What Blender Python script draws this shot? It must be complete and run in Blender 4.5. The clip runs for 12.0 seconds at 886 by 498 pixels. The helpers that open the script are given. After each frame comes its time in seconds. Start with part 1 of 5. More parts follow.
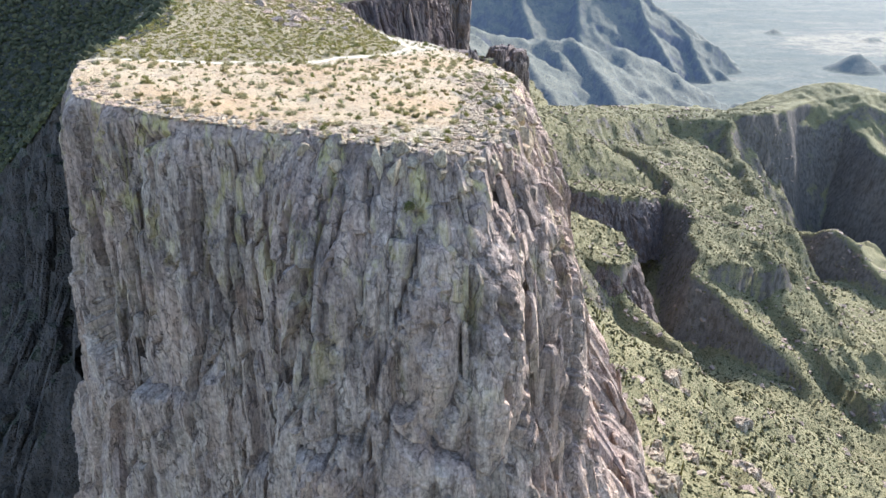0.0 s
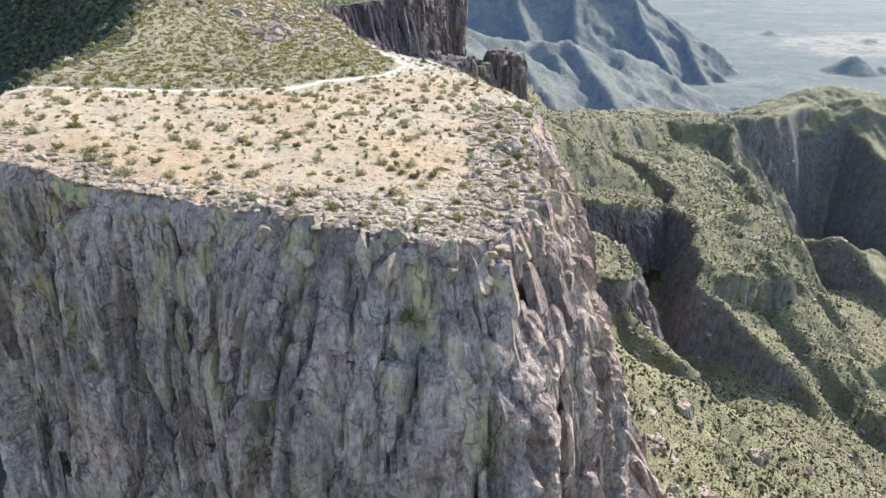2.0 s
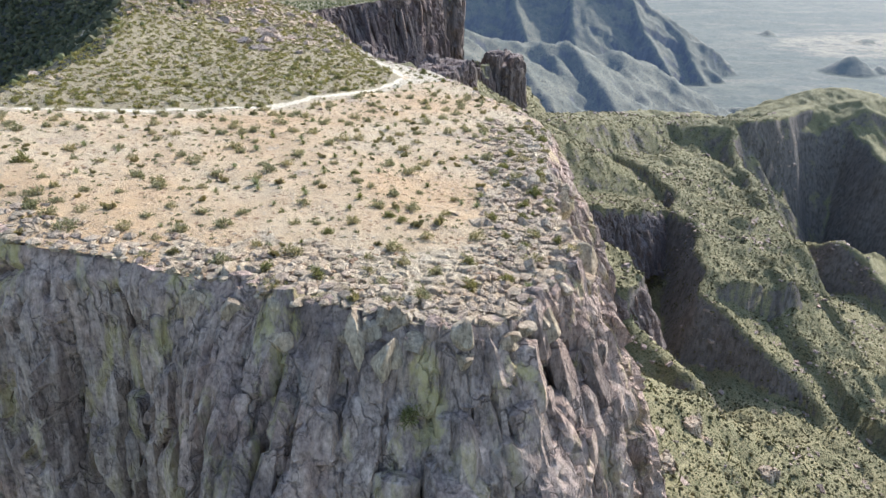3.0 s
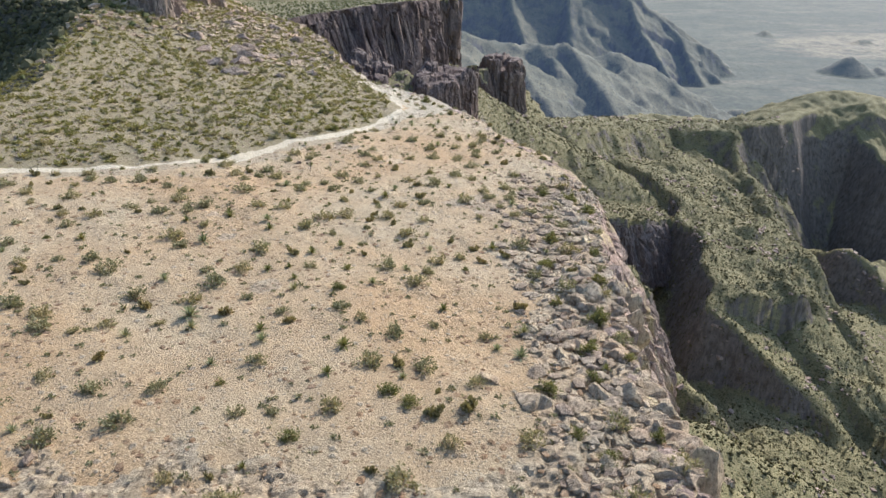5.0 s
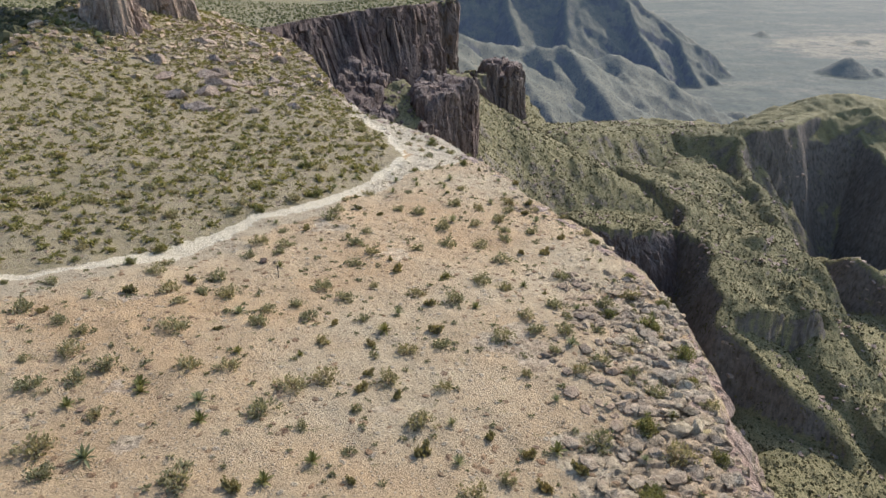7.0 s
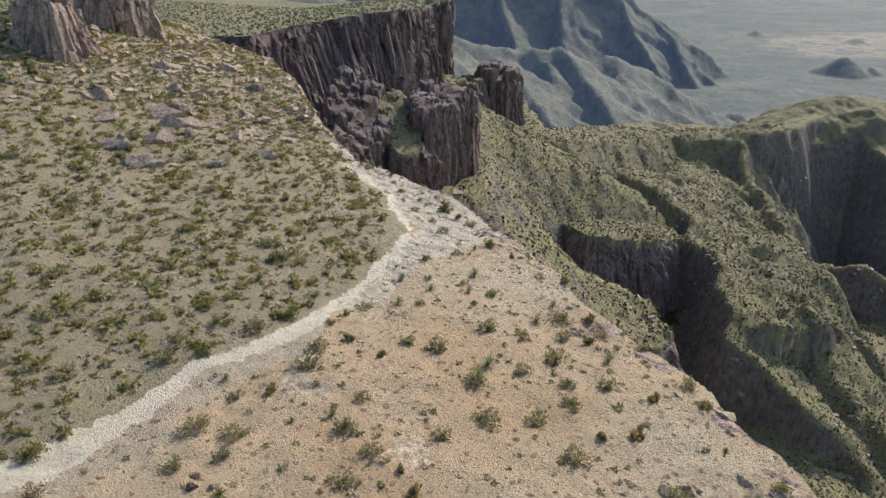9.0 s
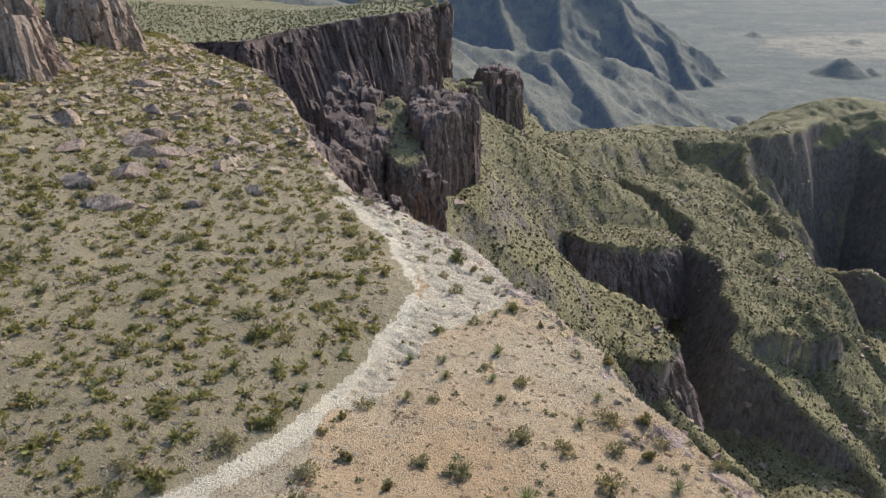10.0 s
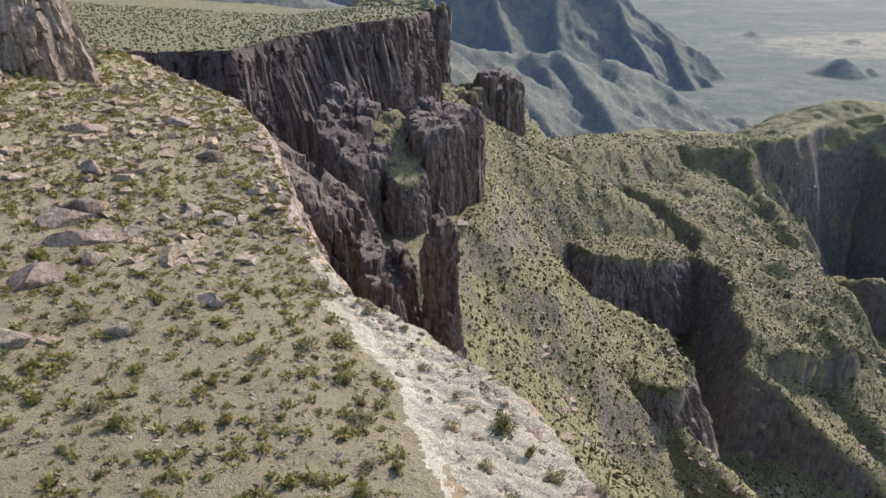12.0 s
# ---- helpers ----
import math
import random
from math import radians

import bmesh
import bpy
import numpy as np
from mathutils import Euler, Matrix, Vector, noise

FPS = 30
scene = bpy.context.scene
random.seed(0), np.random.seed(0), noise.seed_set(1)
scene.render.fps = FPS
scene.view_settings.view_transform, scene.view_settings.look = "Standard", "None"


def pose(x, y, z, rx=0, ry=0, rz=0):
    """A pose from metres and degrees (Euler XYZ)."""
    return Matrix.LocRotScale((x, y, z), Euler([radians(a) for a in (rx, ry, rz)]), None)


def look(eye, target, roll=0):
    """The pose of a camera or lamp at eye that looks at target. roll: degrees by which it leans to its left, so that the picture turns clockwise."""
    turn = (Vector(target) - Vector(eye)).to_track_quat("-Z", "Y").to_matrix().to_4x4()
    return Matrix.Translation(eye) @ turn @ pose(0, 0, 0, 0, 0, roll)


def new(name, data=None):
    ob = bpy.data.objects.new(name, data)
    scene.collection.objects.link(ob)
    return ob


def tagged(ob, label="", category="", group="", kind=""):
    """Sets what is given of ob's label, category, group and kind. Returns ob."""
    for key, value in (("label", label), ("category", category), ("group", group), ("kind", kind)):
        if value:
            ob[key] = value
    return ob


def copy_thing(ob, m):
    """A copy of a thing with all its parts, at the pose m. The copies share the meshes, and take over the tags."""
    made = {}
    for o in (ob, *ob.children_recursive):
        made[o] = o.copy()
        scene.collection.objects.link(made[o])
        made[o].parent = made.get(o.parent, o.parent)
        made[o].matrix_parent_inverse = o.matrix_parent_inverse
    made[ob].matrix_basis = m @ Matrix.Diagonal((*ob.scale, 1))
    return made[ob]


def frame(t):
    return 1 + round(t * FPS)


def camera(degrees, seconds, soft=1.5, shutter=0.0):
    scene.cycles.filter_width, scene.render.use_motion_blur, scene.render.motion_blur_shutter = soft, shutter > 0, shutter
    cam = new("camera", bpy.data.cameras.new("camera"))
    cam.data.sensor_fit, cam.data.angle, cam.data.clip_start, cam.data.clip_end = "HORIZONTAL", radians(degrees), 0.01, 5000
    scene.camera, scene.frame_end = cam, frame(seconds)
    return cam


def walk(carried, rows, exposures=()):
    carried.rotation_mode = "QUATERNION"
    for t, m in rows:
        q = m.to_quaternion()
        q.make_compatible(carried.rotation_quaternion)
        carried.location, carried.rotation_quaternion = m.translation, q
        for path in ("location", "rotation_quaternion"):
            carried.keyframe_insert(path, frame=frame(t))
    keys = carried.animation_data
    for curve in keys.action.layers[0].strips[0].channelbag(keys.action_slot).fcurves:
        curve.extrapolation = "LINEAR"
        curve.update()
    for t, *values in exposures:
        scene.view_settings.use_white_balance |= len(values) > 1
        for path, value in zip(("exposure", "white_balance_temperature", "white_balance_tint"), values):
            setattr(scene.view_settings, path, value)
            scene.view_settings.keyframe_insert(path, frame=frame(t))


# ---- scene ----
cam = camera(66.2, 12.0)
METRES, EYE, TILT, LEAN, TURN = 120.0, 20.0, -26.0, 0.0, 0.0
ROWS = [
    (0.0, 0.0, 0.0, 0.0, 0.0, 0.0, -0.0),
    (0.5, -0.0017, 0.0329, 0.0165, -0.1, 0.0, 0.01),
    (1.0, -0.0036, 0.0669, 0.0335, -0.2, -0.0, 0.01),
    (1.5, -0.0058, 0.1019, 0.0509, -0.31, -0.01, 0.02),
    (2.0, -0.0082, 0.1378, 0.0686, -0.42, -0.01, 0.04),
    (2.5, -0.011, 0.1742, 0.0866, -0.52, -0.02, 0.05),
    (3.0, -0.0138, 0.2115, 0.1049, -0.66, -0.02, 0.11),
    (5.0, -0.0253, 0.3615, 0.1788, -1.02, -0.04, 0.26),
    (5.5, -0.0283, 0.3998, 0.1978, -1.12, -0.05, 0.31),
    (6.0, -0.0312, 0.4384, 0.217, -1.22, -0.04, 0.36),
    (6.5, -0.0339, 0.4773, 0.2361, -1.3, -0.03, 0.4),
    (7.0, -0.0368, 0.5162, 0.2554, -1.38, -0.05, 0.44),
    (9.0, -0.0499, 0.6698, 0.3307, -1.87, -0.07, 0.84),
    (9.5, -0.0531, 0.7068, 0.3494, -1.9, -0.05, 0.89),
    (10.0, -0.0564, 0.7442, 0.3679, -2.04, -0.01, 1.01),
    (10.5, -0.0595, 0.7817, 0.3867, -2.19, -0.02, 1.13),
    (11.0, -0.0628, 0.8194, 0.4049, -2.22, 0.01, 1.18),
    (11.5, -0.0659, 0.8566, 0.4234, -2.28, -0.01, 1.2),
    (12.0, -0.0689, 0.8939, 0.4428, -2.35, -0.05, 1.23),
]
walk(cam, [(t, pose(0, 0, EYE, TILT, LEAN, TURN) @ pose(METRES * x, METRES * y, METRES * z, 90 + pitch, roll, yaw)) for t, x, y, z, yaw, pitch, roll in ROWS],
     ((0, 1.70, 5650, 11), (2.5, 1.46, 5700, 11), (5.5, 0.96, 6050, 12), (7.0, 0.82, 6150, 12.5), (10.0, 0.72, 6080, 13), (12.0, 0.94, 6020, 13)))

# ---- light ----
SUN = Vector((0.64, 0.77, 0.67)).normalized()
world = bpy.data.worlds.new("world")
scene.world = world
world.use_nodes = True
wn = world.node_tree.nodes
sky = wn.new("ShaderNodeTexSky")
sky.sky_type = "NISHITA"
sky.sun_disc = False
sky.sun_elevation = math.asin(SUN.z)
sky.sun_rotation = math.atan2(SUN.x, SUN.y)
sky.dust_density = 1.2
sky.ozone_density = 1.0
wn["Background"].inputs["Strength"].default_value = 0.15
world.node_tree.links.new(sky.outputs[0], wn["Background"].inputs["Color"])
sun_data = bpy.data.lights.new("sun", "SUN")
sun_data.energy, sun_data.angle, sun_data.color = 3.1, radians(0.6), (1.0, 0.94, 0.85)
sun_ob = new("sun", sun_data)
sun_ob.matrix_world = look(SUN * 600, (0, 0, 0))


# ---- number noise ----
def h01(ix, iy, seed):
    a = (ix.astype(np.int64) * 374761393 + iy.astype(np.int64) * 668265263 + seed * 974634599) & 0xFFFFFFFF
    a = ((a ^ (a >> 13)) * 1274126177) & 0xFFFFFFFF
    a = ((a ^ (a >> 16)) * 2246822519) & 0xFFFFFFFF
    return ((a ^ (a >> 15)) & 0xFFFFFF) / float(0x1000000)


def vn(x, y, seed=0):
    """Smooth value noise, -1 to 1."""
    x, y = np.asarray(x, float), np.asarray(y, float)
    ix, iy = np.floor(x), np.floor(y)
    fx, fy = x - ix, y - iy
    fx, fy = fx * fx * fx * (fx * (fx * 6 - 15) + 10), fy * fy * fy * (fy * (fy * 6 - 15) + 10)
    a, b = h01(ix, iy, seed), h01(ix + 1, iy, seed)
    c, d = h01(ix, iy + 1, seed), h01(ix + 1, iy + 1, seed)
    return 2 * ((a * (1 - fx) + b * fx) * (1 - fy) + (c * (1 - fx) + d * fx) * fy) - 1


def fbm(x, y, octaves=4, seed=0, gain=0.5):
    s, a, t = 0.0, 1.0, 0.0
    for i in range(octaves):
        s = s + a * vn(x * 2 ** i + 17.3 * i, y * 2 ** i - 9.1 * i, seed + i)
        t, a = t + a, a * gain
    return s / t


def ridged(x, y, octaves=4, seed=0):
    s, a, t = 0.0, 1.0, 0.0
    for i in range(octaves):
        s = s + a * (1 - 2 * np.abs(vn(x * 2 ** i + 5.7 * i, y * 2 ** i + 3.3 * i, seed + i)))
        t, a = t + a, a * 0.5
    return s / t


def worley(x, y, seed=0, jitter=0.9):
    """Nearest and second distance, the offset from the nearest point, and three random numbers of its cell."""
    x, y = np.asarray(x, float), np.asarray(y, float)
    ix, iy = np.floor(x), np.floor(y)
    d1, d2 = np.full(x.shape, 9.0), np.full(x.shape, 9.0)
    ox, oy, cx, cy = (np.zeros(x.shape) for _ in range(4))
    for i in (-1, 0, 1):
        for j in (-1, 0, 1):
            jx, jy = ix + i, iy + j
            dx = x - jx - 0.5 - jitter * (h01(jx, jy, seed) - 0.5)
            dy = y - jy - 0.5 - jitter * (h01(jx, jy, seed + 7) - 0.5)
            d = np.sqrt(dx * dx + dy * dy)
            near = d < d1
            d2 = np.where(near, d1, np.minimum(d2, d))
            d1 = np.where(near, d, d1)
            ox, oy = np.where(near, dx, ox), np.where(near, dy, oy)
            cx, cy = np.where(near, jx, cx), np.where(near, jy, cy)
    return d1, d2, ox, oy, h01(cx, cy, seed + 11), h01(cx, cy, seed + 13), h01(cx, cy, seed + 17)


def sstep(a, b, x):
    t = np.clip((x - a) / (b - a), 0, 1)
    return t * t * (3 - 2 * t)


def glide(points, step):
    """A smooth line through a few points, resampled at even steps."""
    p = np.array(points, float)
    q = np.vstack([2 * p[0] - p[1], p, 2 * p[-1] - p[-2]])
    out = []
    for i in range(1, len(q) - 2):
        n = max(4, int(np.linalg.norm(q[i + 1] - q[i]) / step * 2))
        t = np.linspace(0, 1, n, endpoint=False)[:, None]
        out.append(0.5 * (2 * q[i] + (q[i + 1] - q[i - 1]) * t + (2 * q[i - 1] - 5 * q[i] + 4 * q[i + 1] - q[i + 2]) * t ** 2
                          + (3 * q[i] - q[i - 1] - 3 * q[i + 1] + q[i + 2]) * t ** 3))
    c = np.vstack(out + [q[-2:-1]])
    s = np.concatenate([[0], np.cumsum(np.linalg.norm(np.diff(c[:, :2], axis=0), axis=1))])
    u = np.arange(0, s[-1], step)
    return np.stack([np.interp(u, s, c[:, k]) for k in range(c.shape[1])], 1), u


def inside(x, y, poly):
    r = np.zeros(np.shape(x), bool)
    x1, y1 = poly[-1]
    for x2, y2 in poly:
        if y1 != y2:
            r ^= ((y1 > y) != (y2 > y)) & (x < (x2 - x1) * (y - y1) / (y2 - y1) + x1)
        x1, y1 = x2, y2
    return r


def to_line(x, y, pts):
    """Distance to a line of (x, y, value...) points, the value there, and the side (plus: to the line's left)."""
    pts = np.array(pts, float)
    best, val, side = np.full(np.shape(x), 1e9), np.zeros(np.shape(x)), np.zeros(np.shape(x))
    for a, b in zip(pts[:-1], pts[1:]):
        e = b[:2] - a[:2]
        t = np.clip(((x - a[0]) * e[0] + (y - a[1]) * e[1]) / (e @ e), 0, 1)
        d = np.hypot(x - a[0] - t * e[0], y - a[1] - t * e[1])
        m = d < best
        best = np.where(m, d, best)
        if pts.shape[1] > 2:
            val = np.where(m, a[2] + t * (b[2] - a[2]), val)
        side = np.where(m, np.sign(e[0] * (y - a[1]) - e[1] * (x - a[0])), side)
    return best, val, side


# ---- mesh helpers ----
def mesh_from(name, co, faces, mat, smooth=True):
    """A mesh from vertex and face arrays; all faces have the same number of corners."""
    me = bpy.data.meshes.new(name)
    co, faces = np.asarray(co, np.float32), np.asarray(faces, np.int32)
    n = faces.shape[1]
    me.vertices.add(len(co))
    me.vertices.foreach_set("co", co.ravel())
    me.loops.add(faces.size)
    me.loops.foreach_set("vertex_index", faces.ravel())
    me.polygons.add(len(faces))
    me.polygons.foreach_set("loop_start", np.arange(0, faces.size, n, dtype=np.int32))
    me.polygons.foreach_set("use_smooth", np.full(len(faces), smooth))
    me.materials.append(mat)
    me.update(calc_edges=True)
    me.validate()
    return me


def grid_mesh(name, X, Y, Z, mat, keep=None, smooth=True):
    n, m = X.shape
    idx = np.arange(n * m).reshape(n, m)
    f = np.stack([idx[:-1, :-1], idx[1:, :-1], idx[1:, 1:], idx[:-1, 1:]], -1)
    f = f[keep] if keep is not None else f.reshape(-1, 4)
    co = np.stack([X, Y, Z], -1).reshape(-1, 3)
    used = np.unique(f)
    back = np.full(n * m, -1)
    back[used] = np.arange(len(used))
    return mesh_from(name, co[used], back[f], mat, smooth)


def part(name, me, parent, label=""):
    ob = new(name, me)
    ob.parent = parent
    return tagged(ob, label)


# ---- materials ----
def nodes_of(name):
    mat = bpy.data.materials.new(name)
    mat.use_nodes = True
    nt = mat.node_tree
    bsdf = nt.nodes["Principled BSDF"]
    bsdf.inputs["Roughness"].default_value = 0.9
    bsdf.inputs["Specular IOR Level"].default_value = 0.2
    coord = nt.nodes.new("ShaderNodeNewGeometry").outputs["Position"]
    return mat, nt, bsdf, coord


def scaled(nt, vec, s):
    n = nt.nodes.new("ShaderNodeMapping")
    n.inputs["Scale"].default_value = s if hasattr(s, "__len__") else (s, s, s)
    nt.links.new(vec, n.inputs["Vector"])
    return n.outputs[0]


def noise_tex(nt, vec, scale, detail=6, rough=0.6, distort=0.0):
    n = nt.nodes.new("ShaderNodeTexNoise")
    n.inputs["Scale"].default_value, n.inputs["Detail"].default_value = scale, detail
    n.inputs["Roughness"].default_value, n.inputs["Distortion"].default_value = rough, distort
    nt.links.new(vec, n.inputs["Vector"])
    return n.outputs[0]


def cells_tex(nt, vec, scale, feature="F1", out="Distance"):
    n = nt.nodes.new("ShaderNodeTexVoronoi")
    n.feature = feature
    n.inputs["Scale"].default_value = scale
    nt.links.new(vec, n.inputs["Vector"])
    return n.outputs[out]


def ramp(nt, fac, stops):
    n = nt.nodes.new("ShaderNodeValToRGB")
    e = n.color_ramp.elements
    while len(e) < len(stops):
        e.new(0.5)
    for el, (p, c) in zip(e, stops):
        el.position = p
        el.color = (*c, 1) if hasattr(c, "__len__") else (c, c, c, 1)
    nt.links.new(fac, n.inputs[0])
    return n.outputs[0]


def mix(nt, fac, a, b, mode="MIX"):
    n = nt.nodes.new("ShaderNodeMix")
    n.data_type, n.blend_type = "RGBA", mode
    for sock, v in ((n.inputs[0], fac), (n.inputs[6], a), (n.inputs[7], b)):
        if isinstance(v, (int, float)):
            sock.default_value = v
        elif isinstance(v, tuple):
            sock.default_value = (*v, 1)
        else:
            nt.links.new(v, sock)
    return n.outputs[2]


def maths(nt, op, a, b=0.0):
    n = nt.nodes.new("ShaderNodeMath")
    n.operation = op
    for sock, v in ((n.inputs[0], a), (n.inputs[1], b)):
        if isinstance(v, (int, float)):
            sock.default_value = v
        else:
            nt.links.new(v, sock)
    return n.outputs[0]


def relief(nt, bsdf, height, distance, strength=1.0):
    n = nt.nodes.new("ShaderNodeBump")
    n.inputs["Distance"].default_value, n.inputs["Strength"].default_value = distance, strength
    nt.links.new(height, n.inputs["Height"])
    nt.links.new(n.outputs[0], bsdf.inputs["Normal"])


def rock_material(name, dark, mid, pale, lichen=0.0, grain=1.0, stains=1.0, cracked=0.5):
    """Weathered volcanic rock: streaks down the face, mottling, cracks, lichen."""
    mat, nt, bsdf, p = nodes_of(name)
    big = noise_tex(nt, p, 0.09 * grain, 5, 0.6)
    streak = noise_tex(nt, scaled(nt, p, (0.7 * grain, 0.7 * grain, 0.06 * grain)), 1.0, 6, 0.65, 0.4)
    fine = noise_tex(nt, p, 2.2 * grain, 8, 0.7)
    col = ramp(nt, streak, [(0.30, dark), (0.48, mid), (0.70, pale)])
    col = mix(nt, ramp(nt, big, [(0.42, 0.0), (0.62, 0.55)]), col, tuple(c * k for c, k in zip(mid, (1.06, 0.92, 0.84))))
    isl = nt.nodes.new("ShaderNodeNewGeometry").outputs["Random Per Island"]
    col = mix(nt, 0.8, col, ramp(nt, isl, [(0.0, (0.62, 0.58, 0.60)), (0.35, (0.95, 0.90, 0.86)), (0.65, (0.80, 0.80, 0.76)), (1.0, (1.12, 1.06, 0.98))]), "MULTIPLY")
    obr = nt.nodes.new("ShaderNodeObjectInfo").outputs["Random"]
    col = mix(nt, 0.6, col, ramp(nt, obr, [(0.0, (0.7, 0.67, 0.66)), (0.5, (0.98, 0.95, 0.90)), (1.0, (1.12, 1.06, 1.0))]), "MULTIPLY")
    stain = noise_tex(nt, scaled(nt, p, (0.16 * grain, 0.16 * grain, 0.045 * grain)), 1.0, 7, 0.65, 0.8)
    col = mix(nt, ramp(nt, stain, [(0.50, 0.0), (0.64, 0.6 * stains)]), col, tuple(c * 0.55 for c in dark))
    crust = noise_tex(nt, p, 0.9 * grain, 8, 0.75, 0.5)
    col = mix(nt, ramp(nt, crust, [(0.52, 0.0), (0.62, 0.45 * stains)]), col, dark)
    col = mix(nt, 0.9, col, ramp(nt, fine, [(0.28, 0.22), (0.46, 0.74), (0.66, 1.08)]), "MULTIPLY")
    grainline = noise_tex(nt, scaled(nt, p, (3.4 * grain, 3.4 * grain, 0.5 * grain)), 1.0, 8, 0.78, 0.3)
    col = mix(nt, 0.85, col, ramp(nt, grainline, [(0.36, 0.34), (0.48, 0.86), (0.62, 1.18)]), "MULTIPLY")
    bend = nt.nodes.new("ShaderNodeVectorMath")
    bend.operation = "MULTIPLY_ADD"
    sway = nt.nodes.new("ShaderNodeTexNoise")
    sway.inputs["Scale"].default_value, sway.inputs["Detail"].default_value = 0.5 * grain, 5
    nt.links.new(p, sway.inputs["Vector"])
    nt.links.new(sway.outputs["Color"], bend.inputs[0])
    bend.inputs[1].default_value = (2.6 / grain, 2.6 / grain, 2.6 / grain)
    nt.links.new(p, bend.inputs[2])
    joints = None
    for k, aspect, thin in ((0.36, 0.15, 0.03), (0.9, 0.20, 0.03)):
        gap = cells_tex(nt, scaled(nt, bend.outputs[0], (k * grain, k * grain, k * aspect * grain)), 1.0, "DISTANCE_TO_EDGE")
        one = ramp(nt, gap, [(0.0, 1.0), (thin, 0.0)])
        joints = one if joints is None else maths(nt, "MAXIMUM", joints, maths(nt, "MULTIPLY", one, 0.8))
    joints = maths(nt, "MULTIPLY", joints, ramp(nt, noise_tex(nt, scaled(nt, p, (1, 1, 0.3)), 0.8 * grain, 6, 0.7, 0.5), [(0.44, 0.0), (0.56, 1.0)]))
    col = mix(nt, maths(nt, "MULTIPLY", joints, cracked), col, tuple(c * 0.35 for c in dark))
    if lichen:
        spot = noise_tex(nt, scaled(nt, p, (1, 1, 0.45)), 0.28, 7, 0.7, 0.6)
        sep = nt.nodes.new("ShaderNodeSeparateXYZ")
        nt.links.new(p, sep.inputs[0])
        high = ramp(nt, maths(nt, "ADD", maths(nt, "MULTIPLY", sep.outputs[2], 0.03), 0.75), [(0.0, 0.1), (0.7, 1.0)])
        col = mix(nt, maths(nt, "MULTIPLY", high, ramp(nt, spot, [(0.53, 0.0), (0.63, lichen * 0.6)])), col, (0.58, 0.48, 0.16))
        spot2 = noise_tex(nt, scaled(nt, p, (1, 1, 0.3)), 0.45, 6, 0.7, 0.3)
        col = mix(nt, ramp(nt, spot2, [(0.58, 0.0), (0.70, lichen * 0.4)]), col, (0.30, 0.28, 0.21))
    nt.links.new(col, bsdf.inputs["Base Color"])
    h = maths(nt, "ADD", fine, maths(nt, "MULTIPLY", noise_tex(nt, scaled(nt, p, (1, 1, 0.35)), 7.0 * grain, 6, 0.7), 0.5))
    h = maths(nt, "ADD", h, grainline)
    h = maths(nt, "SUBTRACT", h, maths(nt, "MULTIPLY", joints, 1.4 * cracked))
    relief(nt, bsdf, h, 0.22 / grain)
    return mat


def soil_material(name, tones, stone, stones=0.5, tufts=0.0, tuft_colour=(0.1, 0.1, 0.035), size=1.0, bump=0.2):
    """Stony ground: two tones, gravel of several sizes, dry low growth."""
    mat, nt, bsdf, p = nodes_of(name)
    big = noise_tex(nt, p, 0.07 / size, 5, 0.6)
    mid = noise_tex(nt, p, 0.8 / size, 9, 0.8)
    col = mix(nt, ramp(nt, big, [(0.38, 0.0), (0.62, 1.0)]), tones[0], tones[1])
    col = mix(nt, ramp(nt, mid, [(0.35, 0.0), (0.7, 0.6)]), col, tones[2])
    sel = None
    for k, share in ((2.3, 0.45), (6.1, 0.8)):
        warped = mix(nt, 0.12, p, noise_tex(nt, p, 1.7 * k / size, 3, 0.6))
        peb = cells_tex(nt, warped, k / size, "F1", "Color")
        pd = cells_tex(nt, warped, k / size)
        one = maths(nt, "MULTIPLY", ramp(nt, peb, [(1 - stones * share, 0.0), (1 - stones * share + 0.04, 1.0)]), ramp(nt, pd, [(0.22, 1.0), (0.38, 0.0)]))
        sel = one if sel is None else maths(nt, "MAXIMUM", sel, one)
        col = mix(nt, maths(nt, "MULTIPLY", one, 0.75), col, mix(nt, peb, stone, tuple(c * 0.45 for c in stone)))
    fine = noise_tex(nt, p, 9 / size, 6, 0.75)
    col = mix(nt, 0.8, col, ramp(nt, fine, [(0.30, 0.30), (0.46, 0.78), (0.7, 1.0)]), "MULTIPLY")
    grit = noise_tex(nt, p, 21 / size, 4, 0.8)
    col = mix(nt, 0.85, col, ramp(nt, grit, [(0.36, 0.25), (0.47, 1.0), (0.62, 1.0), (0.7, 1.18)]), "MULTIPLY")
    if tufts:
        g = noise_tex(nt, p, 1.1 / size, 8, 0.75)
        col = mix(nt, ramp(nt, g, [(0.62 - 0.2 * tufts, 0.0), (0.68 - 0.2 * tufts, min(0.95, tufts + 0.3))]), col, tuft_colour)
    nt.links.new(col, bsdf.inputs["Base Color"])
    h = maths(nt, "ADD", maths(nt, "MULTIPLY", sel, 0.6), maths(nt, "ADD", fine, mid))
    relief(nt, bsdf, h, bump * size)
    return mat


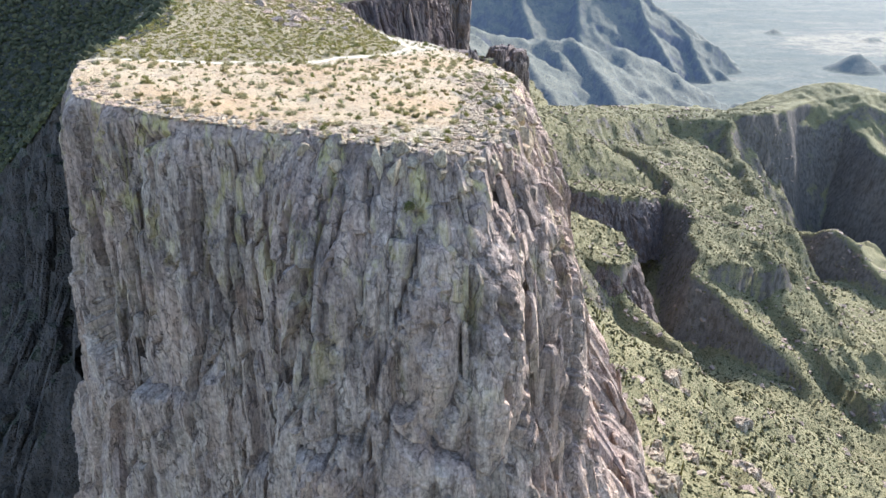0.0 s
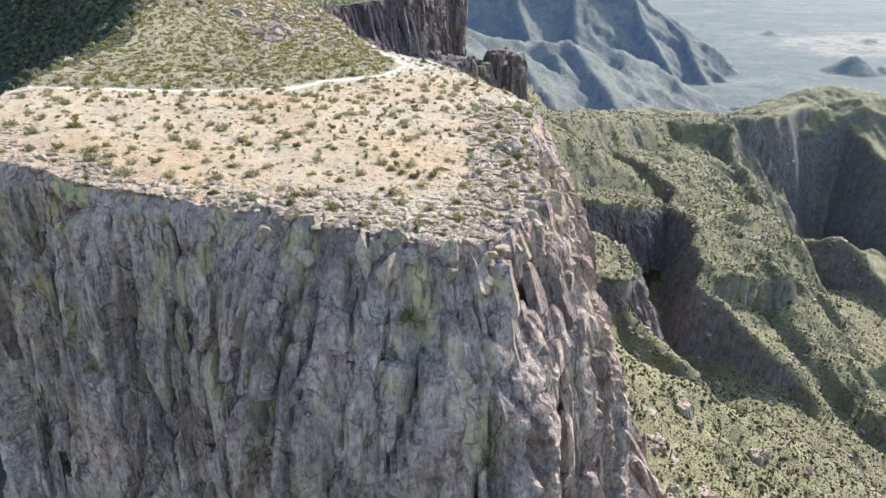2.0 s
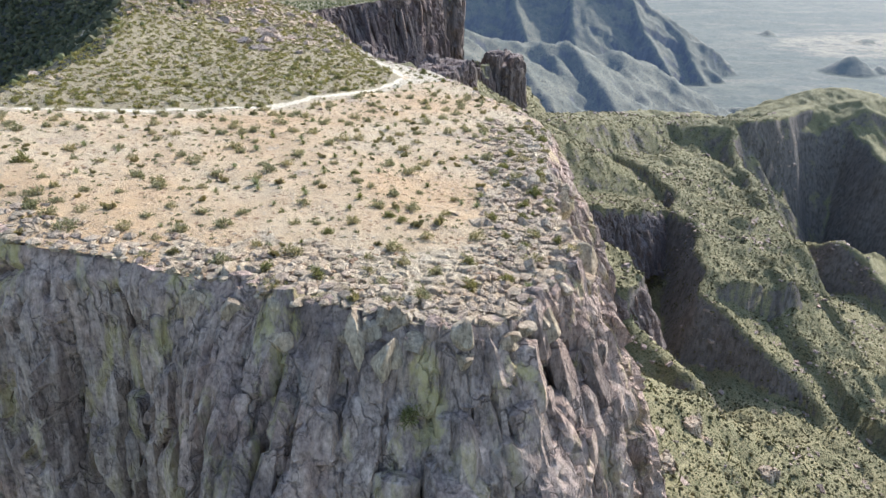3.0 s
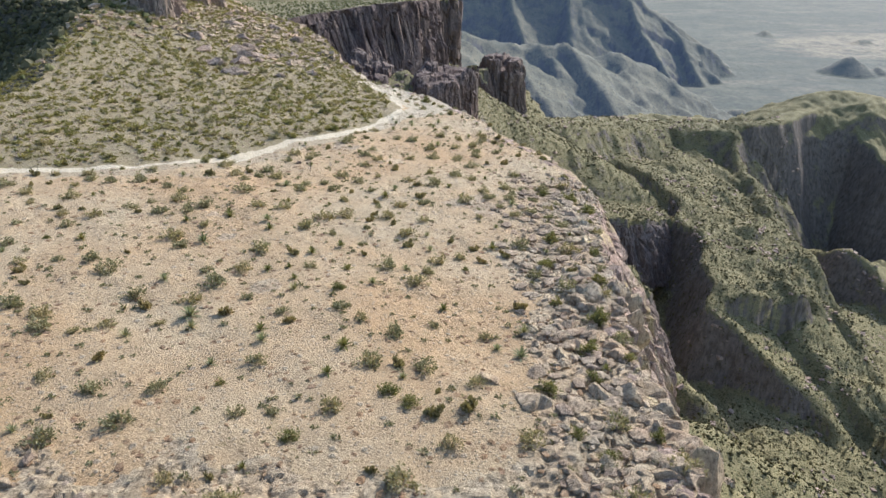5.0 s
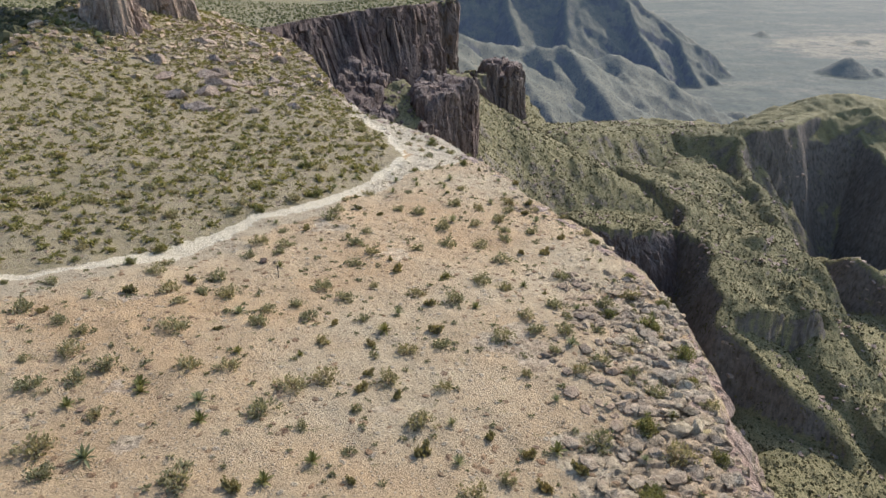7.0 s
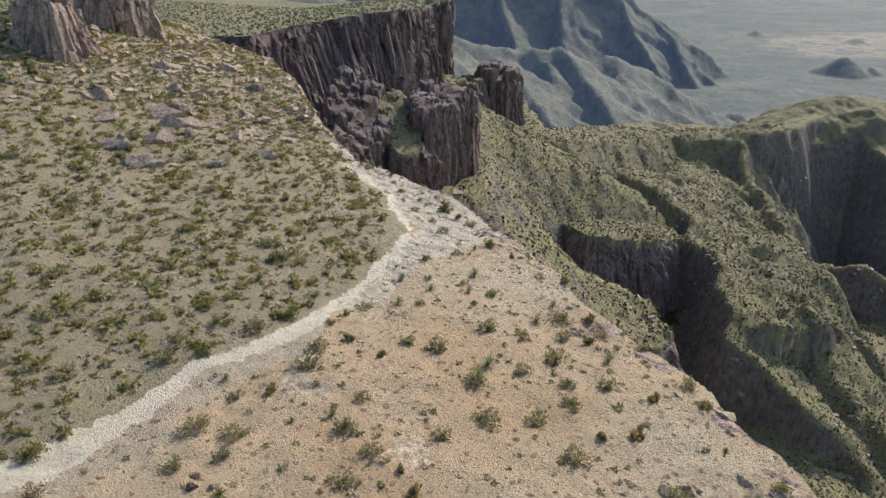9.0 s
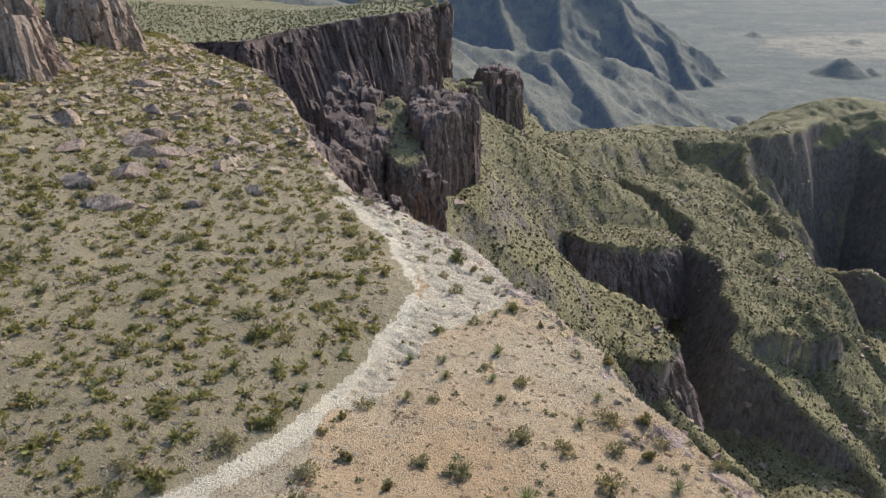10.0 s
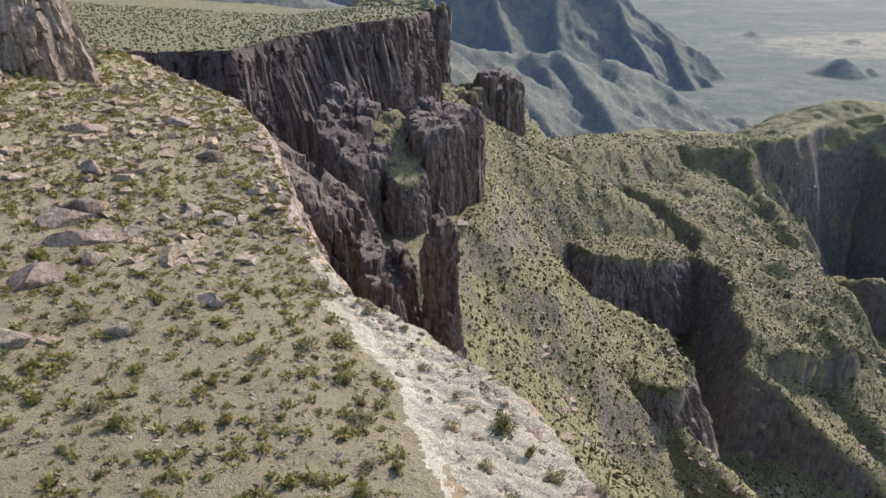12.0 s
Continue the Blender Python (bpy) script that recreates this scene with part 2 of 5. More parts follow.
def scrub_material(name, tones, bush, rock, size=1.0, cover=0.6, bump=0.5):
    """Dry slope far off: tan ground, bushes standing apart, bare rock where it is steep."""
    mat, nt, bsdf, p = nodes_of(name)
    big = noise_tex(nt, p, 0.022 / size, 5, 0.6)
    mid = noise_tex(nt, p, 0.16 / size, 7, 0.7)
    fine = noise_tex(nt, p, 1.6 / size, 7, 0.75)
    col = mix(nt, ramp(nt, big, [(0.40, 0.0), (0.60, 1.0)]), tones[0], tones[1])
    col = mix(nt, ramp(nt, mid, [(0.42, 0.0), (0.62, 0.8)]), col, tones[2])
    col = mix(nt, 0.8, col, ramp(nt, fine, [(0.32, 0.45), (0.5, 0.95), (0.68, 1.25)]), "MULTIPLY")
    face = nt.nodes.new("ShaderNodeSeparateXYZ")
    nt.links.new(nt.nodes.new("ShaderNodeNewGeometry").outputs["Normal"], face.inputs[0])
    steep = maths(nt, "ADD", face.outputs[2], maths(nt, "MULTIPLY", maths(nt, "SUBTRACT", mid, 0.5), 0.7))
    strata = noise_tex(nt, scaled(nt, p, (0.35 / size, 0.35 / size, 0.09 / size)), 1.0, 8, 0.7, 0.5)
    stone = ramp(nt, strata, [(0.36, tuple(c * 0.45 for c in rock)), (0.5, rock), (0.64, tuple(c * 1.5 for c in rock))])
    bare = ramp(nt, steep, [(0.50, 1.0), (0.66, 0.0)])
    height = None
    for k, share in ((0.5, 0.4), (1.0, 0.9), (2.1, 1.0)):
        warped = mix(nt, 0.25, p, noise_tex(nt, p, 1.3 * k / size, 3, 0.6), "ADD")
        one = maths(nt, "MULTIPLY", ramp(nt, cells_tex(nt, warped, k / size, "F1", "Color"), [(1 - cover * share, 0.0), (1.04 - cover * share, 1.0)]),
                    ramp(nt, cells_tex(nt, warped, k / size), [(0.20, 1.0), (0.48, 0.0)]))
        tone = mix(nt, cells_tex(nt, warped, k / size, "F1", "Color"), bush[0], bush[1])
        col = mix(nt, ramp(nt, one, [(0.15, 0.0), (0.45, 0.92)]), col, tone)
        height = one if height is None else maths(nt, "ADD", height, one)
    col = mix(nt, maths(nt, "MULTIPLY", bare, 0.8), col, stone)
    nt.links.new(col, bsdf.inputs["Base Color"])
    relief(nt, bsdf, maths(nt, "ADD", height, maths(nt, "ADD", fine, maths(nt, "MULTIPLY", strata, 1.5))), bump * size)
    return mat


def leaf_material(name, a, b, c):
    mat, nt, bsdf, p = nodes_of(name)
    info = nt.nodes.new("ShaderNodeObjectInfo").outputs["Random"]
    isl = nt.nodes.new("ShaderNodeNewGeometry").outputs["Random Per Island"]
    col = ramp(nt, isl, [(0.0, a), (0.55, b), (1.0, c)])
    col = mix(nt, 0.6, col, ramp(nt, info, [(0.0, (0.5, 0.55, 0.5)), (0.5, (0.85, 0.85, 0.8)), (1.0, (1.1, 0.95, 0.8))]), "MULTIPLY")
    nt.links.new(col, bsdf.inputs["Base Color"])
    bsdf.inputs["Roughness"].default_value = 0.75
    # thin leaves let some light through
    glow = nt.nodes.new("ShaderNodeBsdfTranslucent")
    nt.links.new(mix(nt, 1.0, col, (1.0, 0.95, 0.6), "MULTIPLY"), glow.inputs["Color"])
    both = nt.nodes.new("ShaderNodeMixShader")
    both.inputs[0].default_value = 0.38
    nt.links.new(bsdf.outputs[0], both.inputs[1])
    nt.links.new(glow.outputs[0], both.inputs[2])
    nt.links.new(both.outputs[0], nt.nodes["Material Output"].inputs["Surface"])
    return mat


def plain_material(name):
    """Valley floor far below: scrub in drifts, washes, a field of dry grass."""
    mat, nt, bsdf, p = nodes_of(name)
    drift = noise_tex(nt, scaled(nt, p, (0.0022, 0.006, 0.001)), 1.0, 8, 0.62, 0.6)
    patch = noise_tex(nt, p, 0.02, 7, 0.7)
    fine = noise_tex(nt, p, 0.085, 6, 0.8)
    col = ramp(nt, drift, [(0.32, (0.042, 0.048, 0.026)), (0.5, (0.070, 0.072, 0.040)), (0.68, (0.125, 0.112, 0.068))])
    field = nt.nodes.new("ShaderNodeVectorMath")
    field.operation = "DISTANCE"
    nt.links.new(scaled(nt, p, (0.0020, 0.0036, 0.0)), field.inputs[0])
    field.inputs[1].default_value = (1640 * 0.0020, 2430 * 0.0036, 0)
    reach = maths(nt, "ADD", field.outputs["Value"], maths(nt, "MULTIPLY", drift, 1.2))
    col = mix(nt, ramp(nt, maths(nt, "MULTIPLY", reach, 0.5), [(0.72, 0.85), (0.84, 0.0)]), col, (0.21, 0.17, 0.10))
    col = mix(nt, ramp(nt, patch, [(0.46, 0.0), (0.60, 0.7)]), col, (0.036, 0.043, 0.025))
    col = mix(nt, 0.85, col, ramp(nt, fine, [(0.36, 0.42), (0.50, 0.85), (0.64, 1.25)]), "MULTIPLY")
    nt.links.new(col, bsdf.inputs["Base Color"])
    relief(nt, bsdf, fine, 1.5)
    return mat


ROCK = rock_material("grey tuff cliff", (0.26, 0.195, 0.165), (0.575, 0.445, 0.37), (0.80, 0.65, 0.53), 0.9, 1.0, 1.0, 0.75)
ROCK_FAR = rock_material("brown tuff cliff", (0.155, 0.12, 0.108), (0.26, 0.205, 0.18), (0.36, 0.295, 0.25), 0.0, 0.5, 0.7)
STONE = rock_material("pale boulder", (0.32, 0.24, 0.16), (0.54, 0.44, 0.315), (0.67, 0.57, 0.43), 0.15, 1.6, 0.4, 0.3)
BROWN = rock_material("brown fallen rock", (0.27, 0.205, 0.165), (0.44, 0.355, 0.285), (0.56, 0.475, 0.39), 0.0, 1.2, 0.6, 0.4)
PEBBLE = rock_material("tan loose stone", (0.24, 0.15, 0.085), (0.45, 0.31, 0.18), (0.66, 0.53, 0.36), 0.0, 3.0, 0.3, 0.2)
BED = rock_material("grey bedrock", (0.38, 0.295, 0.19), (0.55, 0.455, 0.315), (0.65, 0.555, 0.41), 0.0, 1.4, 0.3, 0.12)
SLAB = soil_material("bleached ledge rock", ((0.69, 0.585, 0.405), (0.63, 0.525, 0.36), (0.54, 0.44, 0.295)), (0.68, 0.585, 0.42), 0.4, 0.05, (0.34, 0.29, 0.18), 1.0, 0.17)
SOIL = soil_material("ochre stony soil", ((0.61, 0.41, 0.215), (0.62, 0.49, 0.305), (0.45, 0.32, 0.18)), (0.66, 0.57, 0.42), 0.6, 0.17, (0.21, 0.178, 0.075))
SLOPE = soil_material("grassy stony slope", ((0.375, 0.30, 0.17), (0.31, 0.255, 0.138), (0.415, 0.335, 0.205)), (0.54, 0.46, 0.35), 0.6, 0.3, (0.20, 0.175, 0.07))
TRAIL = soil_material("bleached trail dust", ((0.80, 0.70, 0.50), (0.73, 0.63, 0.44), (0.62, 0.52, 0.355)), (0.72, 0.65, 0.53), 0.3, 0.0)
DUST = soil_material("trampled verge", ((0.56, 0.455, 0.295), (0.52, 0.415, 0.265), (0.46, 0.36, 0.225)), (0.62, 0.53, 0.39), 0.45, 0.06, (0.30, 0.25, 0.14))
HILLS = scrub_material("desert hillside", ((0.225, 0.188, 0.086), (0.18, 0.158, 0.074), (0.275, 0.23, 0.115)), ((0.062, 0.066, 0.03), (0.135, 0.127, 0.057)), (0.14, 0.112, 0.10), 1.0, 0.62, 0.32)
# the shade on the left flank and cliff is put into these dark tones
SHADE_SLOPE = scrub_material("scrub-grown broken rock with painted shade", ((0.075, 0.065, 0.042), (0.055, 0.052, 0.034), (0.10, 0.085, 0.056)), ((0.018, 0.022, 0.012), (0.045, 0.05, 0.024)), (0.075, 0.06, 0.054), 1.0, 0.75)
PLAIN = plain_material("valley floor with haze glow")
RANGE = scrub_material("far desert mountains with haze glow", ((0.115, 0.105, 0.055), (0.085, 0.082, 0.045), (0.145, 0.125, 0.07)), ((0.035, 0.04, 0.021), (0.06, 0.063, 0.031)), (0.055, 0.05, 0.047), 3.5, 0.45, 0.12)
# aerial haze over the far land is imitated by a faint bluish emission
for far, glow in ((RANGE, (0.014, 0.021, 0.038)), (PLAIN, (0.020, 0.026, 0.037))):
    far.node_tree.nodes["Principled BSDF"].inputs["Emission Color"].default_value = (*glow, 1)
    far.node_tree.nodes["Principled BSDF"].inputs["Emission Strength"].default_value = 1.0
BRUSH = leaf_material("shrub leaves", (0.16, 0.15, 0.08), (0.29, 0.265, 0.155), (0.42, 0.375, 0.24))
GREEN = leaf_material("green shrub leaves", (0.10, 0.105, 0.035), (0.20, 0.195, 0.075), (0.32, 0.29, 0.13))
AGAVE = leaf_material("agave blades", (0.17, 0.185, 0.105), (0.28, 0.285, 0.165), (0.40, 0.385, 0.24))
STRAW = leaf_material("dry grass", (0.20, 0.165, 0.075), (0.27, 0.225, 0.11), (0.33, 0.28, 0.15))
TWIG = leaf_material("grey twigs", (0.16, 0.13, 0.10), (0.26, 0.22, 0.165), (0.36, 0.31, 0.24))
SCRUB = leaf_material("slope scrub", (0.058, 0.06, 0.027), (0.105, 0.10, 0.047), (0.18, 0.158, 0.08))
HILLBRUSH = leaf_material("hillside shrub leaves", (0.115, 0.122, 0.042), (0.205, 0.205, 0.08), (0.32, 0.29, 0.135))

# ---- the land ----
# rim of the tableland: front, right side, hill edge, far wall, back and left side
FRONT = [(-48, 92), (-44.5, 81), (-39.4, 73.4), (-34, 70), (-27, 66.5), (-21, 65.2), (-15, 62.8), (-9.5, 60.2), (-4.3, 58.9), (0.8, 59), (4.4, 62),
         (7.2, 68), (7.9, 75), (8.6, 86), (10.2, 96), (12.4, 107), (10.4, 118), (7, 126), (4.4, 133), (2, 140), (-0.7, 146.5), (-4.5, 154),
         (-9, 160.5), (-14.5, 166.5), (-19.6, 179), (-24, 194), (-28, 208), (-36, 222), (-47, 231), (-58, 243), (-69, 262), (-90, 300), (-116, 338), (-132, 372)]
WALL = [(-132, 372), (-117, 396), (-96, 403), (-78, 396), (-71, 422), (-54, 447), (-34, 465), (-16, 484), (-3.4, 501), (-2, 560), (-40, 650), (-140, 760)]
LEFT = [(-420, 700), (-330, 430), (-235, 300), (-150, 205), (-100, 152), (-74, 126), (-57, 108), (-48, 92)]
CREST = [(-30, 60), (-48, 92), (-52, 108), (-55, 145), (-61, 172), (-62, 190), (-67, 215), (-84, 250), (-130, 292), (-260, 340)]
TRACK = [(-66, 100), (-50, 102.5), (-37.9, 105.3), (-30, 108), (-22.8, 113), (-20.3, 117), (-18.4, 121.2), (-15.2, 123.6), (-13.2, 126.2), (-10.9, 131), (-9.2, 135),
         (-7.7, 139.5), (-6.9, 143.5), (-8, 148), (-8.9, 153), (-11.4, 158.3), (-13.6, 162.5)]


def wobble(line, amp, size, seed):
    t = np.gradient(line[:, :2], axis=0)
    t /= np.linalg.norm(t, axis=1)[:, None]
    s = np.arange(len(line)) * np.linalg.norm(line[1, :2] - line[0, :2])
    d = amp * fbm(s / size, s * 0 + seed, 4, seed)
    out = line.copy()
    out[:, 0] += t[:, 1] * d
    out[:, 1] -= t[:, 0] * d
    return out


front_rim = wobble(glide(FRONT, 0.25)[0], 0.9, 5.0, 3)
wall_rim = wobble(glide(WALL, 0.8)[0], 4.0, 22.0, 5)
left_rim = wobble(glide(LEFT, 1.6)[0], 2.5, 15.0, 8)
TABLE = np.vstack([front_rim[::3], wall_rim, left_rim])


def table_z(x, y):
    """Height of the tableland: a tilted plane, a hill behind the trail, the trail's own hollow, stony roughness."""
    z = -1.51 - 0.0625 * x - 0.0632 * (y - 100)
    z = z + 14 * np.exp(-(((x + 85) / 45) ** 2 + ((y - 205) / 60) ** 2))
    z = z - 13 * sstep(290, 385, y) * sstep(0, -110, x)
    d, _, side = to_line(x, y, CREST)
    z = z - 0.9 * np.maximum(d * (side > 0) - 1, 0) * sstep(96, 112, y)
    d, _, _ = to_line(x, y, TRACK)
    z = z - 0.5 * np.exp(-(d / 5.0) ** 2)
    z = z + 0.5 * fbm(x / 9, y / 9, 4, 21) + 0.12 * fbm(x / 1.1, y / 1.1, 3, 31)
    return z


RIDGES = [  # line of (x, y, z), slope, width of the flat crest, how much steeper to its right and left
    ([(60, 690, -125), (105, 670, -152), (140, 700, -163), (252, 800, -187), (310, 780, -186)], 0.85, 24, 1.5, 0.6),
    ([(310, 780, -184), (345, 772, -182), (400, 800, -187), (455, 858, -190), (520, 905, -188), (620, 940, -215), (900, 980, -290)], 0.9, 8, 3.2, 0.6),
    ([(45, 560, -122), (54, 500, -150), (60, 450, -165), (72, 410, -176), (92, 380, -174), (106, 360, -176)], 0.80, 5, 0.8, 2.2),
    ([(160, 720, -190), (173, 665, -187), (197, 625, -190), (206, 570, -192), (201, 510, -197), (191, 454, -200), (181, 430, -209), (208, 405, -229), (232, 384, -250), (262, 345, -282)], 0.9, 4, 3.0, 0.40),
    ([(250, 770, -200), (252, 690, -202), (240, 600, -205), (236, 502, -205), (246, 450, -228), (258, 410, -250)], 0.8, 4, 1.0, 0.5),
    ([(324, 765, -186), (313, 705, -204), (296, 600, -210), (274, 508, -217), (292, 446, -242), (318, 370, -290)], 0.9, 3, 1.9, 2.2),
    ([(376, 640, -272), (388, 611, -256), (425, 530, -292)], 0.9, 2, 1.9, 0.7),
    ([(520, 905, -186), (505, 820, -208), (512, 740, -232), (540, 600, -285)], 0.9, 3, 3.2, 0.7),
    ([(400, 870, -200), (455, 888, -189), (490, 896, -180), (530, 900, -178), (570, 905, -186), (620, 930, -205)], 0.8, 7, 0.45, 0.8),
]
RANGES = [  # the hills further off: crest or spur, slope, width of the crest, how much steeper to its right and left
    ([(-60, 970, -90), (1, 985, -108), (44, 1000, -123), (83, 1030, -139), (123, 1050, -146), (198, 1080, -148), (245, 1115, -178), (274, 1140, -180), (296, 1150, -174), (329, 1150, -201), (365, 1140, -234), (420, 1110, -300)], 1.5, 10, 1.0, 0.5),
    ([(198, 1080, -148), (216, 1010, -178), (235, 955, -205), (252, 890, -240)], 0.8, 3, 2.6, 0.62),
    ([(296, 1150, -174), (303, 1090, -204), (313, 1020, -229), (330, 940, -262)], 0.8, 3, 2.6, 0.7),
    ([(83, 1030, -139), (106, 975, -155), (138, 905, -184), (172, 830, -225)], 0.8, 3, 2.4, 0.62),
    ([(156, 1065, -148), (181, 1000, -182), (212, 910, -232)], 0.8, 2, 2.4, 0.7),
    ([(20, 990, -114), (52, 930, -160), (85, 860, -220)], 0.8, 2, 2.2, 0.7),
    ([(365, 1140, -234), (378, 1070, -262), (400, 990, -300)], 0.8, 2, 2.4, 0.7),
    ([(-900, 1150, 10), (-420, 1050, -25), (-180, 985, -50), (-60, 970, -90)], 0.6, 20, 1.0, 1.0),
    ([(-600, 1900, 30), (-177, 1900, -60), (14, 1950, -70), (244, 1980, -76), (392, 1990, -99), (530, 1990, -147), (615, 1970, -219), (671, 1940, -266), (723, 1890, -326), (790, 1790, -400)], 1.35, 5, 1.0, 0.6),
    ([(371, 1990, -106), (351, 1860, -200), (354, 1770, -266), (364, 1660, -330)], 0.8, 3, 2.2, 0.9),
    ([(523, 1990, -154), (539, 1880, -238), (577, 1790, -312), (640, 1690, -400)], 0.8, 3, 2.4, 0.8),
    ([(671, 1940, -266), (692, 1840, -337), (730, 1740, -410)], 0.8, 2, 2.4, 0.7),
    ([(187, 1980, -91), (204, 1850, -185), (230, 1700, -290)], 0.8, 2, 2.0, 0.8),
    ([(1180, 2080, -380), (1215, 2085, -378)], 0.55, 5, 1.0, 1.0),
    ([(546, 1252, -292), (560, 1256, -296)], 0.9, 5, 1.0, 1.0),
    ([(1500, 2480, -360), (1520, 2490, -358)], 0.5, 6, 1.0, 1.0),
    ([(1640, 3300, -372), (1700, 3310, -372)], 0.4, 8, 1.0, 1.0),
]
SHELVES = [  # flat-topped rock: outline, height, rise to the right and ahead
    ([(92, 530), (104, 508), (130, 507), (160, 519), (190, 543), (193, 575), (168, 650), (110, 645), (88, 585)], -188, -0.22, -0.12),
    ([(74, 376), (84, 357), (97, 349), (109, 353), (119, 368), (116, 398), (88, 425), (66, 410)], -161, -0.14, 0.04),
]
TALUS = np.vstack([np.array(FRONT)[:27], [(-12, 206), (-3, 211), (-2, 236), (-8, 290), (2, 342), (17, 362), (20, 395), (6, 460)], np.array(WALL)[8:], np.array(LEFT)[:-1]])


def low_z(x, y):
    """The land below the cliffs: talus round the tableland, spurs and gullies, the far ranges, the plain."""
    d, _, _ = to_line(x, y, np.vstack([TALUS, TALUS[:1]]))
    d = np.where(inside(x, y, TALUS), 0, d)
    wx = x + 9 * fbm(x / 45, y / 45, 3, 51)
    wy = y + 9 * fbm(x / 45, y / 45, 3, 61)
    left = sstep(-20, -90, x - 0.15 * (y - 100))
    foot = -91 + 23 * left + 10 * sstep(220, 330, y) * (1 - left)
    z = foot - (0.60 + 0.08 * left + 0.68 * sstep(230, 330, y) * sstep(600, 470, y) * (1 - left)) * np.maximum(d - 3, 0) + 5 * ridged(wx / 40, wy / 40, 4, 71)
    z = z - 1.4 * np.maximum(d - 82, 0) * sstep(335, 390, y) * sstep(540, 480, y) * (1 - left)
    bottom = -257 - 0.2 * np.maximum(x - 190, 0) - 45 * sstep(250, 330, x) * sstep(560, 640, y) - 115 * sstep(110, 0, x)
    z = np.maximum(z, np.maximum(bottom, -372) + 6 * fbm(x / 60, y / 60, 4, 81))
    fall, side_way = 0.46 * x - 0.89 * y, 0.89 * wx + 0.46 * wy
    g = 11 * ridged(wx / 42, wy / 42, 4, 91) + 6 * ridged(side_way / 24, fall / 110, 3, 92)
    for pts, k, flat, ra, rb in RIDGES:
        e, zl, side = to_line(wx, wy, pts)
        kk = k * np.where(side < 0, ra, rb)
        z = np.maximum(z, zl - kk * np.maximum(e - flat, 0) - 1.6 * np.maximum(e - 62, 0) * (kk < 0.52) + g * np.where(kk > 1.2, 0.55, 1.0) * sstep(flat * 0.6, flat + 45, e))
    for outline, z0, ax, ay in SHELVES:
        o = np.array(outline)
        z = np.where(inside(x, y, o), np.maximum(z, z0 + ax * (x - o[:, 0].mean()) + ay * (y - o[:, 1].mean())), z)
    return z + (2.0 * ridged(wx / 13, wy / 13, 3, 96) + 1.8 * ridged(side_way / 8, fall / 40, 2, 93)) * sstep(1.0, 0.2, np.exp(-d / 30)) + 1.2 * fbm(x / 6, y / 6, 3, 95)


def foot_z(x, y):
    return -100 + 22 * sstep(240, 330, y)


def range_z(x, y):
    wx = x + 9 * fbm(x / 70, y / 70, 4, 52)
    wy = y + 9 * fbm(x / 70, y / 70, 4, 62)
    z = -372.5 + 4 * fbm(x / 260, y / 260, 4, 81) + 1.2 * fbm(x / 50, y / 50, 3, 82)
    for kx, ky, tall in ((1178, 1975, 46), (1248, 2660, 20), (1250, 1955, 20), (1215, 1990, 26)):
        z = np.maximum(z, -372 + tall - 0.6 * np.hypot(wx - kx, wy - ky))
    g = 16 * ridged(wx / 95, wy / 95, 5, 97)
    for pts, k, flat, ra, rb in RANGES:
        e, zl, side = to_line(wx, wy, pts)
        kk = k * np.where(side < 0, ra, rb)
        z = np.maximum(z, zl - kk * np.maximum(e - flat, 0) + g * sstep(flat, flat + 80, e))
    return z + (6 * ridged(wx / 34, wy / 34, 3, 197) + 3 * fbm(x / 14, y / 14, 3, 198)) * sstep(-366, -330, z)


def spread(a, b, lo, hi, step, grow):
    """Even steps from a to b, and wider and wider ones out to lo and hi."""
    mid = list(np.arange(a, b, step))
    up, s = [b], step
    while up[-1] < hi:
        s *= grow
        up.append(up[-1] + s)
    down, s = [a], step
    while down[-1] > lo:
        s *= grow
        down.append(down[-1] - s)
    return np.array(down[:0:-1] + mid + up)


gx, gy = np.meshgrid(spread(-20, 560, -4500, 4500, 2.6, 1.07), spread(110, 960, -3000, 4800, 2.6, 1.06), indexing="ij")
gz = low_z(gx, gy)
core = inside(gx, gy, TALUS)
gz = np.where(core, np.minimum(gz, foot_z(gx, gy)), gz)
gz = np.where(gy > 1000, np.minimum(gz, -372) - 6, gz)
tagged(new("ground", grid_mesh("ground", gx, gy, gz, HILLS)), "dry green desert hillsides cut by deep gullies", "ground", kind="structure")
fx, fy = np.meshgrid(spread(-250, 1260, -4600, 4600, 6.5, 1.06), spread(850, 2150, 840, 4900, 6.5, 1.05), indexing="ij")
fz = range_z(fx, fy)
fc = 0.25 * (fz[:-1, :-1] + fz[1:, 1:] + fz[1:, :-1] + fz[:-1, 1:])
tagged(new("backdrop_range", grid_mesh("backdrop_range", fx, fy, fz, RANGE, fc > -366)), "distant desert mountains with dark ravines, blue haze painted as glow", "mountains", kind="structure")
tagged(new("backdrop_plain", grid_mesh("backdrop_plain", fx, fy, fz, PLAIN, fc <= -366)), "pale desert plain far below, haze painted as glow", "plain", kind="structure")

